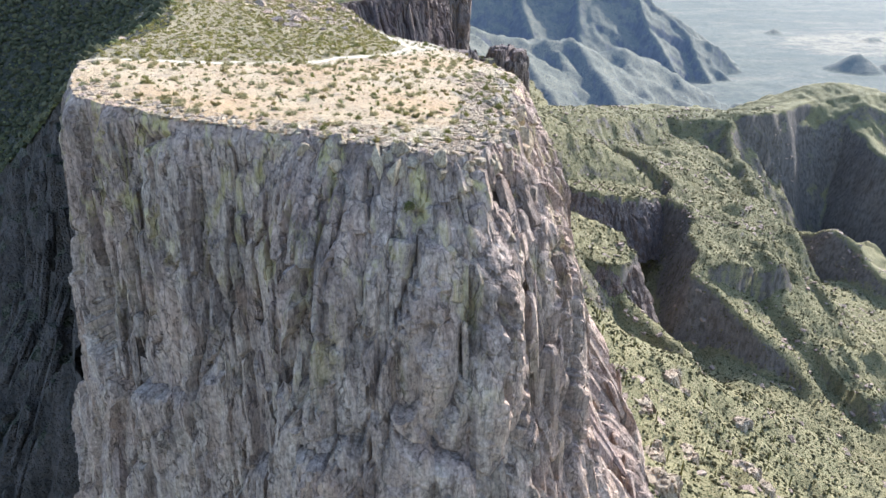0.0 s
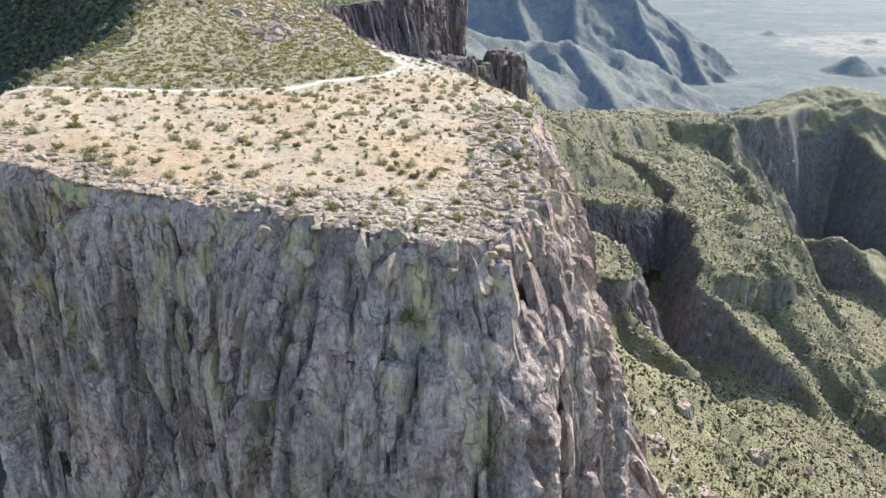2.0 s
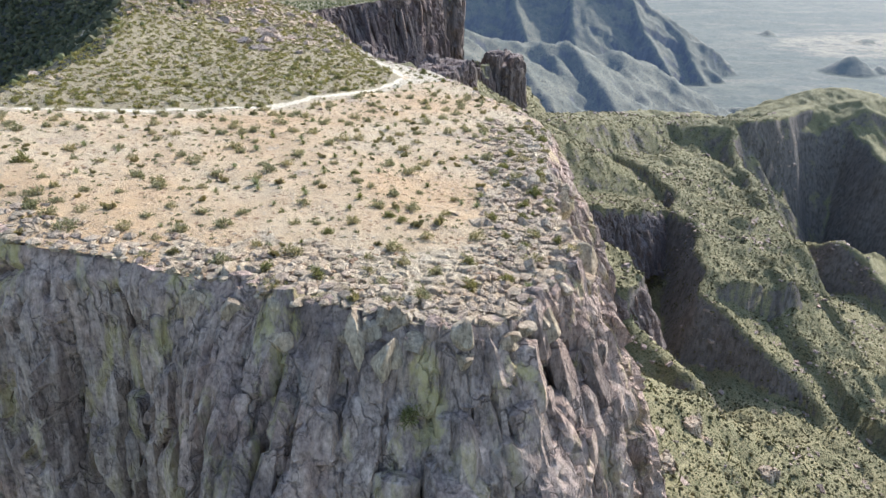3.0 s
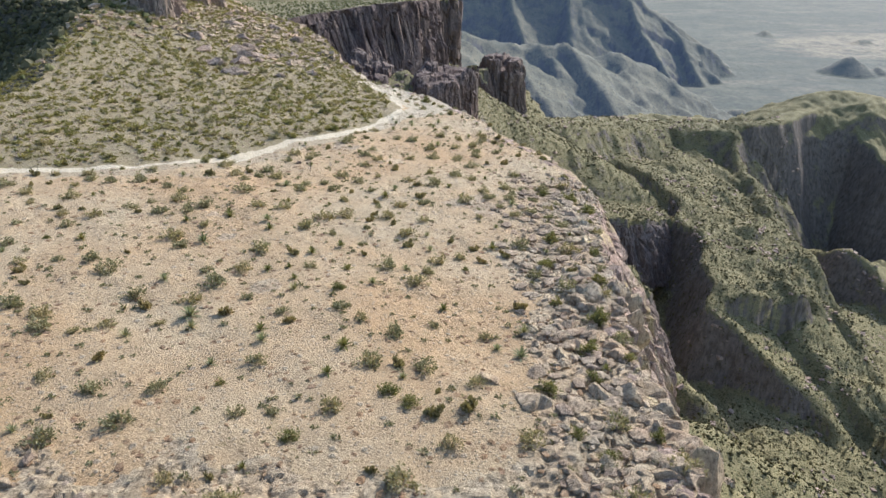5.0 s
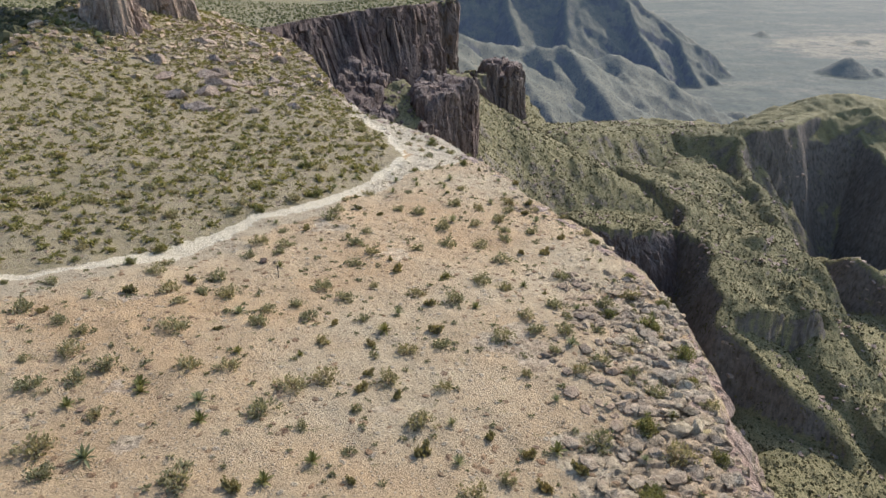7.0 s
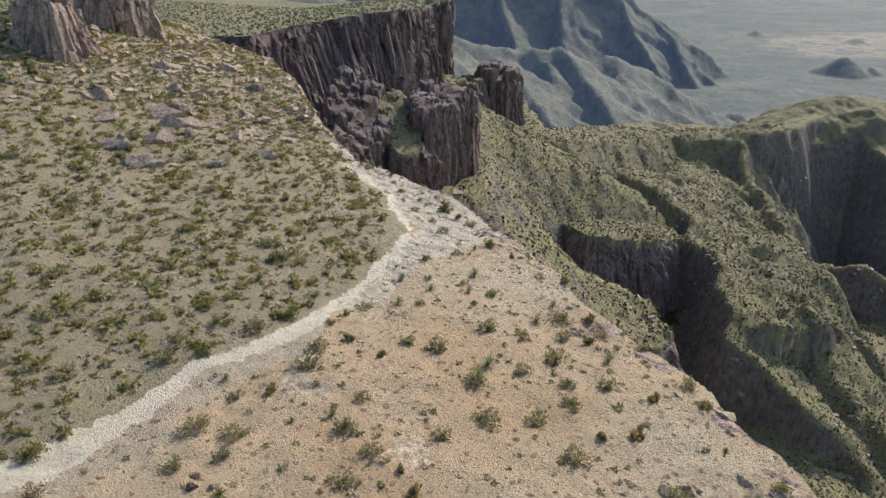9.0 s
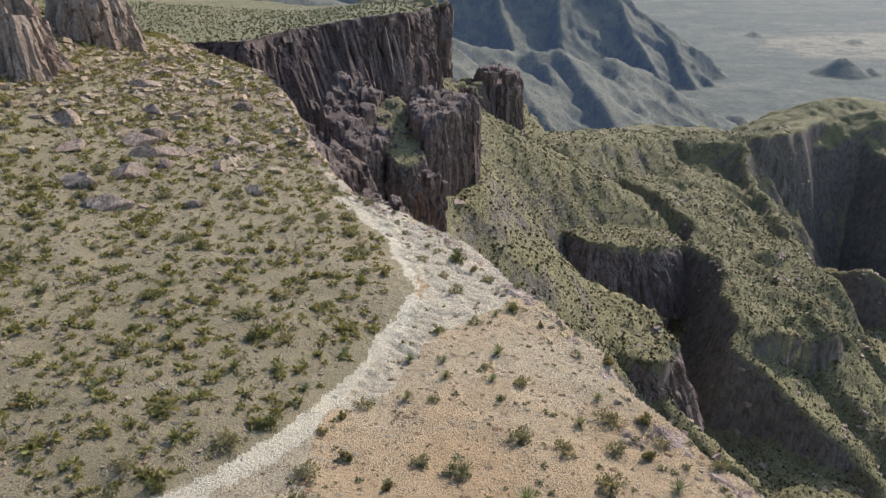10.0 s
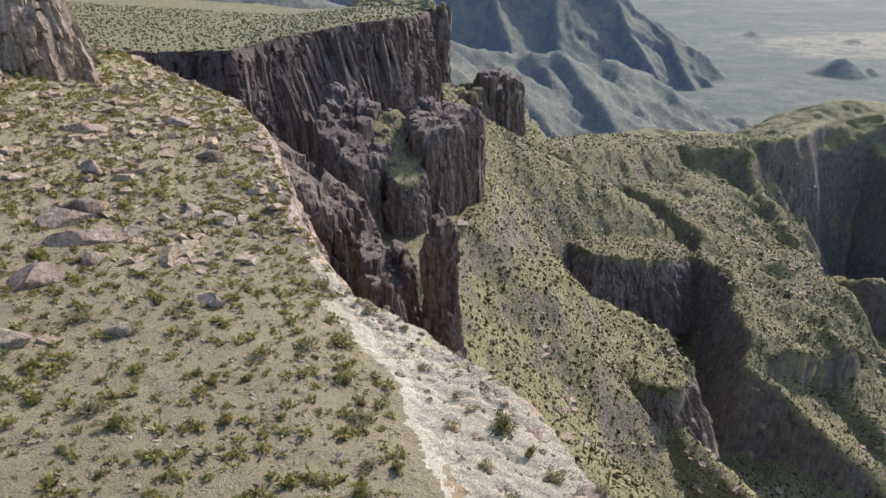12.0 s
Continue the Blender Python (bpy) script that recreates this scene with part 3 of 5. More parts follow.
# the top of the tableland: fine near the tip, coarser behind
for nm, xs, ys in (("mesa_top", np.arange(-52, 15, 0.17), np.arange(57, 172, 0.17)),):
    tx, ty = np.meshgrid(xs, ys, indexing="ij")
    tz = table_z(tx, ty)
    d1, d2, ox, oy, r1, r2, r3 = worley(tx / 0.85 + 0.3 * fbm(tx, ty, 2, 5), ty / 0.65, 41)
    rim_d, _, _ = to_line(tx, ty, front_rim[::12])
    rough = sstep(0.15, 0.75, fbm(tx / 6, ty / 6, 4, 43) * 0.9 + 0.9 * sstep(9, 2, rim_d) * sstep(116, 98, ty) * sstep(-24, -8, tx) + 0.35 * sstep(76, 64, ty) * sstep(-20, -8, tx) + 0.25 * sstep(-5, 5, tx) * sstep(100, 80, ty))
    tz = tz + rough * (0.3 + 0.7 * sstep(10, 4, rim_d)) * (0.26 * (r1 - 0.4) + 0.12 * (r2 - 0.5) * ox + 0.12 * (r3 - 0.5) * oy - 0.16 * d1 * d1 - 0.18 * np.exp(-((d2 - d1) / 0.09) ** 2))
    # ledges step down across the rim end of the trail
    path_d, _, path_s = to_line(tx, ty, TRACK)
    off = path_d * path_s + 0.9 * fbm(tx / 2.5, ty / 2.5, 4, 47)
    ledge = sstep(126, 132, ty) * sstep(2.4 * sstep(152, 158, ty), -0.6, off) * sstep(-1.6 - 10 * sstep(134, 150, ty) - 1.2, -1.6 - 10 * sstep(134, 150, ty), off)
    along = (tx * 0.55 + ty * 0.83) / 1.0 + 1.3 * fbm(tx / 3.0, ty / 3.0, 4, 48)
    saw = along - np.floor(along)
    ledge = ledge * sstep(172, 166, ty)
    w1, w2, _, _, q1, q2, _ = worley(tx / 1.6, ty / 1.3, 49)
    tz = tz + ledge * (0.20 * (saw - 0.5) + 0.16 * (q1 - 0.5) * sstep(0.02, 0.1, w2 - w1))

    def mid_of(a):
        return 0.25 * (a[:-1, :-1] + a[1:, 1:] + a[1:, :-1] + a[:-1, 1:])

    cx, cy = mid_of(tx), mid_of(ty)
    td, _, ts = to_line(cx, cy, TRACK)
    behind = (ts * td > 0.6 * fbm(cx / 2, cy / 2, 3, 3)) | (cy > 163)
    pale = mid_of(ledge) > 0.45
    bed = (mid_of(rough) > 0.5) & ~pale
    worn = td < 0.52 + 0.45 * fbm(cx / 3.5, cy / 3.5, 3, 17) + 0.35 * fbm(cx / 0.6, cy / 0.6, 3, 18) + 0.5 * sstep(128, 112, cy) * sstep(-30, -22, cx)
    worn &= cy < 160
    verge = (td < 2.3 + 1.6 * fbm(cx / 2.2, cy / 2.2, 4, 19)) & (ts * td < 0.5) & (cx < -12) & ~worn
    pale &= ~worn
    verge &= ~pale
    bed &= ~worn & ~verge
    behind &= ~pale & ~worn & ~verge
    keep = inside(cx, cy, TABLE)
    for nm, sel, mat, words in (("mesa_top", ~behind & ~pale & ~bed & ~worn & ~verge, SOIL, "flat ochre stony tabletop strewn with small rocks"),
                                ("bedrock", ~behind & bed, BED, "grey weathered bedrock showing through the soil"),
                                ("hill", behind & ~pale, SLOPE, "stony hillside with dry grass behind the trail"),
                                ("trail", worn, TRAIL, "pale dusty footpath worn across the tabletop"),
                                ("trail_verge", verge, DUST, "greyish trampled ground beside the footpath"),
                                ("rock_ledges", pale, SLAB, "bleached stepped rock ledges at the trail's end")):
        tagged(new(nm, grid_mesh(nm, tx, ty, tz, mat, keep & sel, nm != "bedrock")), words, "ground", kind="structure")
tx, ty = np.meshgrid(spread(-100, -8, -440, 30, 0.7, 1.05), spread(110, 300, 88, 770, 0.7, 1.03), indexing="ij")
tz = table_z(tx, ty) - 0.12
cx, cy = 0.5 * (tx[:-1, :-1] + tx[1:, 1:]), 0.5 * (ty[:-1, :-1] + ty[1:, 1:])
keep = inside(cx, cy, TABLE) & ~((cx > -49.5) & (cy < 169.5))
cd, _, cs = to_line(cx, cy, CREST)
flank = (cs * cd > 3 * fbm(cx / 9, cy / 9, 3, 12)) & (cy > 96)
tagged(new("upland", grid_mesh("upland", tx, ty, tz, SLOPE, keep & ~flank & (cy < 292))), "upper tableland of dry grass and scattered stones", "hillside", kind="structure")
tagged(new("far_upland", grid_mesh("far_upland", tx, ty, tz, HILLS, keep & ~flank & (cy >= 292))), "upper tableland covered with dry scrub", "hillside", kind="structure")
tagged(new("hill_flank", grid_mesh("hill_flank", tx, ty, tz, SHADE_SLOPE, keep & flank)), "steep scrub-covered flank of the hill, shade painted into its tones", "hillside", kind="structure")


rngc = np.random.default_rng(11)


def prism(n, levels):
    """An upright angular column of unit height and about unit width, broken off aslant at the top."""
    a = np.sort(np.linspace(0, 2 * math.pi, n, endpoint=False) + rngc.uniform(-0.35, 0.35, n))
    r = 0.5 * rngc.uniform(0.75, 1.15, n)
    tip = rngc.uniform(-0.16, 0.16, 2)
    co, f = [], []
    for k, (z, s) in enumerate(levels):
        off = rngc.normal(size=2) * 0.03
        for i in range(n):
            x, y = r[i] * s * math.cos(a[i]) + off[0], r[i] * s * math.sin(a[i]) + off[1]
            co.append((x, y, z + (tip[0] * x + tip[1] * y) * z))
    for k in range(len(levels) - 1):
        for i in range(n):
            j = (i + 1) % n
            f.append((k * n + i, k * n + j, k * n + n + j, k * n + n + i))
    co.append((0, 0, levels[-1][0] + 0.005))
    top, c = (len(levels) - 1) * n, len(co) - 1
    for i in range(0, n, 2):
        f.append((top + i, top + (i + 1) % n, top + (i + 2) % n, c))
    return np.array(co), np.array(f)


PRISMS = [prism(6, ((0, 0.35), (0.12, 0.95), (0.4, rngc.uniform(0.95, 1.1)), (0.7, rngc.uniform(0.9, 1.05)), (0.94, rngc.uniform(0.75, 0.95)), (1.0, rngc.uniform(0.4, 0.7)))) for _ in range(12)]


def column_frames(line, normal, u, zt, out, n, wide, tall, v_range, u_range=None, lean=0.05):
    """Poses of n rock columns set into a wall: place, size and turn of each."""
    made = []
    lo, hi = u_range or (u[0], u[-1])
    for _ in range(n):
        uu = rngc.uniform(lo, hi)
        i = int(np.clip(np.searchsorted(u, uu), 1, len(u) - 2))
        v = rngc.uniform(*v_range)
        w = wide[0] + (wide[1] - wide[0]) * rngc.random() ** 1.6
        h = min(tall[0] + (tall[1] - tall[0]) * rngc.random() ** 1.5, 9 * w)
        v1 = v + h
        nx, ny = normal[i]
        o0, o1 = out(i, v) - w * rngc.uniform(-0.08, 0.5), out(i, v1) - w * rngc.uniform(0.2, 0.6)
        foot = Vector((line[i, 0] + nx * o1, line[i, 1] + ny * o1, zt[i] - v1))
        head = Vector((line[i, 0] + nx * o0 + rngc.normal() * lean * h, line[i, 1] + ny * o0 + rngc.normal() * lean * h, zt[i] - v))
        ax = head - foot
        q = ax.to_track_quat("Z", "Y").to_matrix().to_4x4() @ Matrix.Rotation(rngc.uniform(0, 6.28), 4, "Z")
        made.append(Matrix.Translation(foot) @ q @ Matrix.Diagonal((w, w * rngc.uniform(0.8, 1.25), ax.length, 1)))
    return made


def columns_mesh(name, poses, mat):
    co, f, k = [], [], 0
    for m in poses:
        v, q = PRISMS[int(rngc.integers(len(PRISMS)))]
        a = np.array(m)
        co.append(v @ a[:3, :3].T + a[:3, 3])
        f.append(q + k)
        k += len(v)
    return mesh_from(name, np.vstack(co), np.vstack(f), mat, False)


COLUMNS = {}


def cliff(name, line, top, height, dv, mat, seed, batter, shape, lip=1.4, grow=1.0, shift=None, blocks=lambda U: 0 * U, ragged=1.0, fins=lambda U: 0 * U, cols=(), tall=(6, 9, 5), sway=0.30):
    """A rock wall hung from a rim line, cracked into columns and blocks. shape: sizes of buttress, column and block."""
    t = np.gradient(line[:, :2], axis=0)
    t /= np.linalg.norm(t, axis=1)[:, None]
    w = max(3, int(shape[0] / np.linalg.norm(line[1, :2] - line[0, :2])))
    k = np.ones(w) / w
    nx = np.convolve(np.pad(t[:, 1], w, "edge"), k, "same")[w:-w]
    ny = np.convolve(np.pad(-t[:, 0], w, "edge"), k, "same")[w:-w]
    ln = np.hypot(nx, ny)
    nx, ny = nx / ln, ny / ln
    u = np.concatenate([[0], np.cumsum(np.linalg.norm(np.diff(line[:, :2], axis=0), axis=1))])
    v, s = [0.0], dv
    while v[-1] < height:
        v.append(v[-1] + s)
        s *= grow
    U, V = np.meshgrid(u, np.array(v), indexing="ij")
    b, c, q = shape
    lean = 0.10 * V * sstep(-1, 1, fbm(U / (6 * b), V / (12 * b), 2, seed + 20))
    uu = U + sway * c * fbm(U / c, V / (5 * c), 3, seed) + lean
    d1, d2, ox, oy, r1, r2, r3 = worley(uu / b, V / (b * tall[0]), seed + 1)
    D = b * (0.34 * (r1 - 0.5) + 0.75 * (r2 - 0.5) * ox + 0.8 * (r3 - 0.7) * oy) - 0.12 * b * np.exp(-((d2 - d1) / 0.03) ** 2)
    D -= fins(U) * 0.9 * b * (d1 * d1 - 0.15)
    d1, d2, ox, oy, r1, r2, r3 = worley(uu / c, V / (c * tall[1]), seed + 2)
    D -= fins(U) * 0.9 * c * (d1 * d1 - 0.15)
    D += c * (0.55 * (r1 - 0.5) + 1.3 * (r2 - 0.5) * ox + 0.9 * (r3 - 0.62) * oy) - 0.45 * c * np.exp(-((d2 - d1) / 0.045) ** 2) * (r3 > 0.25)
    d1, d2, ox, oy, r1, r2, r3 = worley(uu / q + 0.2 * fbm(U / q, V / q, 2, seed), V / (q * tall[2]), seed + 3)
    D += q * (0.42 * (r1 - 0.5) + 1.0 * (r2 - 0.5) * ox + 0.6 * (r3 - 0.5) * oy) - 0.22 * q * np.exp(-((d2 - d1) / 0.07) ** 2)
    d1, d2, ox, oy, r1, r2, r3 = worley(uu / (2.2 * c), V / (40 * c) + 0.2 * fbm(U / c, V / (8 * c), 2, seed + 60), seed + 61)
    D -= 0.8 * c * np.exp(-((d2 - d1) / 0.07) ** 2) * sstep(0.2, 0.5, fbm(U / (3 * c), V / (7 * c), 3, seed + 62) + 0.4)
    # broken blocks near the rim
    d1, d2, ox, oy, r1, r2, r3 = worley(uu / (c * 0.9) + 0.25 * fbm(U / c, V / c, 3, seed + 30), V / (c * 1.5), seed + 4)
    B = c * (0.75 * (r1 - 0.5) + 0.9 * (r2 - 0.5) * ox + 0.9 * (r3 - 0.6) * oy - 0.3 * d1 * d1) - 0.35 * c * np.exp(-((d2 - d1) / 0.06) ** 2)
    m = sstep(6 * c, 2.5 * c, V + blocks(U) + 3 * c * fbm(U / (5 * c), V / (4 * c), 3, seed + 5))
    D = D * (1 - 0.7 * m) + 0.8 * B * m
    D += 0.12 * q * fbm(U / (0.4 * q), V / (1.0 * q), 3, seed + 6)
    out = D * sstep(-0.5, 4.0, V) + 0.55 * sstep(-0.2, 1.2, V) * min(1.0, c / 2) + batter(U, V)
    if shift is not None:
        out = out + shift(line[:, 0][:, None], line[:, 1][:, None], V)
    X, Y = line[:, 0][:, None] + nx[:, None] * out, line[:, 1][:, None] + ny[:, None] * out
    zt = top(line[:, 0], line[:, 1])
    d1, d2, ox, oy, r1, r2, r3 = worley(u / (1.3 * c), 0 * u + 0.5, seed + 40)
    zt = zt - ragged * c * (0.9 * r1 * r1 + 0.5 * np.maximum(r2 - 0.6, 0)) * sstep(-0.05, 0.15, d2 - d1)
    Z = zt[:, None] - V + 0.10 * c * fbm(U / c, V / c, 2, seed + 8)
    if cols:
        plain = batter(U, V) + (shift(line[:, 0][:, None], line[:, 1][:, None], V) if shift is not None else 0)
        plain = np.broadcast_to(plain, U.shape)
        at = np.array(v)
        COLUMNS[name] = [p for c in cols for p in column_frames(line, np.stack([nx, ny], 1), u, zt, lambda i, d: float(np.interp(d, at, plain[i])), *c)]
    if lip:
        rows = [(-lip, -0.15), (-0.6 * lip, 0.0), (-0.2 * lip, -0.05)]
        XL = np.stack([line[:, 0] + nx * o for o, _ in rows], 1)
        YL = np.stack([line[:, 1] + ny * o for o, _ in rows], 1)
        rl = 0.25 * fbm(np.stack([u] * 3, 1) / 1.0, np.arange(3)[None, :] * 0.7 + 0 * XL, 3, seed + 9)
        ZL = top(XL, YL) + np.array([r[1] for r in rows]) + rl
        X, Y, Z = np.hstack([XL, X]), np.hstack([YL, Y]), np.hstack([ZL, Z])
    return grid_mesh(name, X, Y, Z, mat, None, False)


def front_out(x, y, V):
    right = sstep(0, 8, x) * sstep(62, 80, y)
    nose = 3.4 * sstep(-20, -12, x) * sstep(0, 13, V) + 2.2 * np.exp(-((x + 10) / 4.5) ** 2) * (y < 70) * sstep(1, 7, V)
    return nose + right * (7.5 * sstep(40, 58, V + 6 * fbm(y / 7, V / 30, 3, 77)) + 0.03 * V)


def left_batter(U, V):
    w = sstep(U.max() - 4, U.max() - 45, U)
    return w * (0.30 * V + 0.5 * np.maximum(V - 35, 0)) + (1 - w) * (0.13 * V + 0.0006 * V * V)


def wall_out(x, y, V):
    r = 30 * np.exp(-((x + 48) / 12) ** 2) * sstep(2, 62, V) * (y > 410) + 9 * np.exp(-((x + 66) / 5) ** 2) * sstep(6, 40, V)
    return r + 8 * np.exp(-((x + 20) / 6) ** 2) * sstep(12, 40, V) + 5 * np.exp(-((x + 92) / 5) ** 2) * sstep(4, 30, V)


near = front_rim[:int(len(front_rim) * 0.66)]
front = tagged(new("cliff_front", cliff("cliff_front", near, table_z, 118, 0.32, ROCK, 101, lambda U, V: 0.13 * V + 0.0006 * V * V + 0.05, (5.5, 2.1, 0.85), shift=front_out, tall=(5, 6.5, 4), sway=0.4, fins=lambda U: sstep(54, 64, U), grow=1.006, ragged=0.25,
                                        blocks=lambda U: 10 - 14 * sstep(45, 62, U),
                                        cols=((230, (0.7, 2.0), (1.5, 4.5), (-0.55, 6), (34, 100)), (70, (1.4, 2.8), (3, 7), (0.8, 9), (42, 80)),
                                              (150, (0.6, 1.6), (3, 10), (2, 30), (4, 110)), (110, (0.9, 2.4), (5, 14), (6, 60), (4, 125)), (120, (1.2, 3.4), (7, 18), (20, 85), (60, 150)),
                                              (160, (0.5, 1.3), (2.0, 6), (-0.1, 12), (40, 150))))),
               "tall grey cliff of cracked rock columns with yellow lichen", "cliff", kind="structure")
poses = COLUMNS["cliff_front"]
shared = [mesh_from("rock_column", v, f, ROCK, False) for v, f in PRISMS]
for i, m in enumerate(poses[:300]):
    ob = part("rock_column", shared[i % len(shared)], front)
    ob.matrix_basis = m
tagged(part("rock_columns", columns_mesh("rock_columns", poses[300:], ROCK), front), kind="stuff")
rest = front_rim[int(len(front_rim) * 0.66) - 3::2]
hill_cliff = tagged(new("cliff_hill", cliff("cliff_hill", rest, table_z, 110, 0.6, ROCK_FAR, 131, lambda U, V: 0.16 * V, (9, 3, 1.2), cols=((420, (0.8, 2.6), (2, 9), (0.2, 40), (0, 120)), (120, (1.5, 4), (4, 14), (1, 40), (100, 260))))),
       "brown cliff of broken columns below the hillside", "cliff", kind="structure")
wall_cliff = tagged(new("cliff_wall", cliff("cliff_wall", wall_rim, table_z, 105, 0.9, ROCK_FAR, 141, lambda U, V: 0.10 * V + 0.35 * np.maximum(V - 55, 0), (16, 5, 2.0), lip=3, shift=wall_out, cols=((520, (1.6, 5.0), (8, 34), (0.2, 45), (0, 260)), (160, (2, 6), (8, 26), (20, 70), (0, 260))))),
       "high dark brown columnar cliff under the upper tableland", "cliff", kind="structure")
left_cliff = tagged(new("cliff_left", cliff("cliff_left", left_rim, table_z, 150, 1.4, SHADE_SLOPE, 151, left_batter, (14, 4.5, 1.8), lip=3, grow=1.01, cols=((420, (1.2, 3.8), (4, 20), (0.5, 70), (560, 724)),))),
       "cliff and steep rubble on the far side, shade painted into its tones", "cliff", kind="structure")


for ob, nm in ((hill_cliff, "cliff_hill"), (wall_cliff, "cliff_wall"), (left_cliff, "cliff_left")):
    # the left cliff's columns get the dark shade tones instead of the brown rock
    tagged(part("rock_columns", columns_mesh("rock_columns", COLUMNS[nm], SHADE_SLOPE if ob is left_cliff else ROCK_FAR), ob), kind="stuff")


def block(name, outline, z_top, height, step, mat, seed, shape, label, slope=0.12, cap=None, tilt=(0, 0), dome=0.0, spike=0.35, peak=0.0, steps=2.2):
    """A rock mass with a level or tilted top and cracked sides, closed at the top."""
    line = wobble(glide(list(outline) + [outline[0]], step)[0], shape[1] * 0.9, shape[0], seed)
    mx, my = line[:, 0].mean(), line[:, 1].mean()

    def top(x, y):
        _, _, _, _, r1, _, _ = worley(x / (2.1 * shape[1]), y / (2.1 * shape[1]), seed + 70)
        return z_top + steps * shape[1] * (r1 - 0.55) + tilt[0] * (x - mx) + tilt[1] * (y - my) + 0.35 * shape[1] * fbm(x / shape[0], y / shape[0], 3, seed)

    root = new(name)
    side = cliff("face", line, top, height, step * 2, mat, seed, lambda U, V: slope * V, shape, lip=0,
                 cols=((int(1.1 * len(line) * step * min(height, 40) / (shape[1] * shape[1] * 2.2)), (0.5 * shape[1], 1.5 * shape[1]), (1.5 * shape[1], min(9 * shape[1], height * 0.8)), (-spike * shape[1], min(height * 0.5, 30))),))
    part("face", side, root)
    if COLUMNS["face"]:
        tagged(part("rock_columns", columns_mesh("rock_columns", COLUMNS["face"], mat), root), kind="stuff")
    # broken blocks standing over the whole top
    ring, c = line[:, :2], shape[1]
    lo, hi = ring.min(0), ring.max(0)
    share = 0.5 if cap else 1.0
    n = int(share * (hi[0] - lo[0]) * (hi[1] - lo[1]) / (0.55 * c * c))
    px, py = rngc.uniform(lo[0], hi[0], n), rngc.uniform(lo[1], hi[1], n)
    ok = inside(px, py, ring[::3])
    rim_gap, _, _ = to_line(px, py, ring[::3])
    zz = top(px, py) + peak * c * np.minimum(rim_gap / (1.5 * c), 1)
    heads = []
    for x, y, z, good in zip(px, py, zz, ok):
        if good:
            w, h = c * rngc.uniform(0.5, 1.5), c * (3 + peak)
            heads.append(Matrix.Translation((x, y, z - h + c * rngc.uniform(-0.55, 0.35) * (0.6 if cap else 1.2))) @ Euler((rngc.normal() * 0.06, rngc.normal() * 0.06, rngc.uniform(0, 6.28))).to_matrix().to_4x4() @ Matrix.Diagonal((w, w, h, 1)))
    if heads:
        tagged(part("top_rocks", columns_mesh("top_rocks", heads, mat), root), kind="stuff")
    f = (np.linspace(0, 1, 13) ** 1.3)[None, :]
    X, Y = line[:, 0][:, None] * (1 - f) + mx * f, line[:, 1][:, None] * (1 - f) + my * f
    Z = top(X, Y) + shape[1] * dome * np.sin(np.minimum(f * 2, 1.57)) - 0.02 - 0.5 * shape[1] * (f == 0)
    part("crown", grid_mesh("crown", X, Y, Z, cap or mat), root)
    return tagged(root, label, "rock", kind="structure")


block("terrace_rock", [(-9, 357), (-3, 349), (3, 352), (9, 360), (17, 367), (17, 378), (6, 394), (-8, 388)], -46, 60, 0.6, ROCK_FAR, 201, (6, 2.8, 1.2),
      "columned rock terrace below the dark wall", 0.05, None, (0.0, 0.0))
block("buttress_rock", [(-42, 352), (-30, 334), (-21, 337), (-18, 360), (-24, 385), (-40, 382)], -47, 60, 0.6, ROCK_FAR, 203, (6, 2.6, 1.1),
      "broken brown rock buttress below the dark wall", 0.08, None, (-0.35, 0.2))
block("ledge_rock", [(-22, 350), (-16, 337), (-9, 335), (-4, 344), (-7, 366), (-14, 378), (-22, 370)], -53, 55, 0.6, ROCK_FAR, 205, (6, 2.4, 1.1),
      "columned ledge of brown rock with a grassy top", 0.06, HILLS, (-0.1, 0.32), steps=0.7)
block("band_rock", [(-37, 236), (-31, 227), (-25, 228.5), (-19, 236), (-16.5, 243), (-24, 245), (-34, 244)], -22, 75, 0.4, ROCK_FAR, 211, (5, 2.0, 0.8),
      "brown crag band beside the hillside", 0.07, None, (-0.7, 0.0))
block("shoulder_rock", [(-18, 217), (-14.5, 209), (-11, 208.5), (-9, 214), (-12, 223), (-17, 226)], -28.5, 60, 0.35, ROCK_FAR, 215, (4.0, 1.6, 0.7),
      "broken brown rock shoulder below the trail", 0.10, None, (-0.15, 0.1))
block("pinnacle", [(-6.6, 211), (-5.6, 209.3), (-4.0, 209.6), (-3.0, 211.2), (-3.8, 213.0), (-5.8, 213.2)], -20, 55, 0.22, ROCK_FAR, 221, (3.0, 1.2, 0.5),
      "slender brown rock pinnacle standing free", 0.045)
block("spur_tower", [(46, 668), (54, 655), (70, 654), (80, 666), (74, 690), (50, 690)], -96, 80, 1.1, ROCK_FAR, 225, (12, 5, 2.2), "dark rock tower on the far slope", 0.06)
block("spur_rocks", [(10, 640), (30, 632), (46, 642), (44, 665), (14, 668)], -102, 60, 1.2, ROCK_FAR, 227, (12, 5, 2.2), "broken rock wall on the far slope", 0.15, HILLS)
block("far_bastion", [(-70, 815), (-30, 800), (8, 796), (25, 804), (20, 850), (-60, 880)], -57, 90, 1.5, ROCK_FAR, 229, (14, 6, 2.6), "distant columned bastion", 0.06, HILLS)
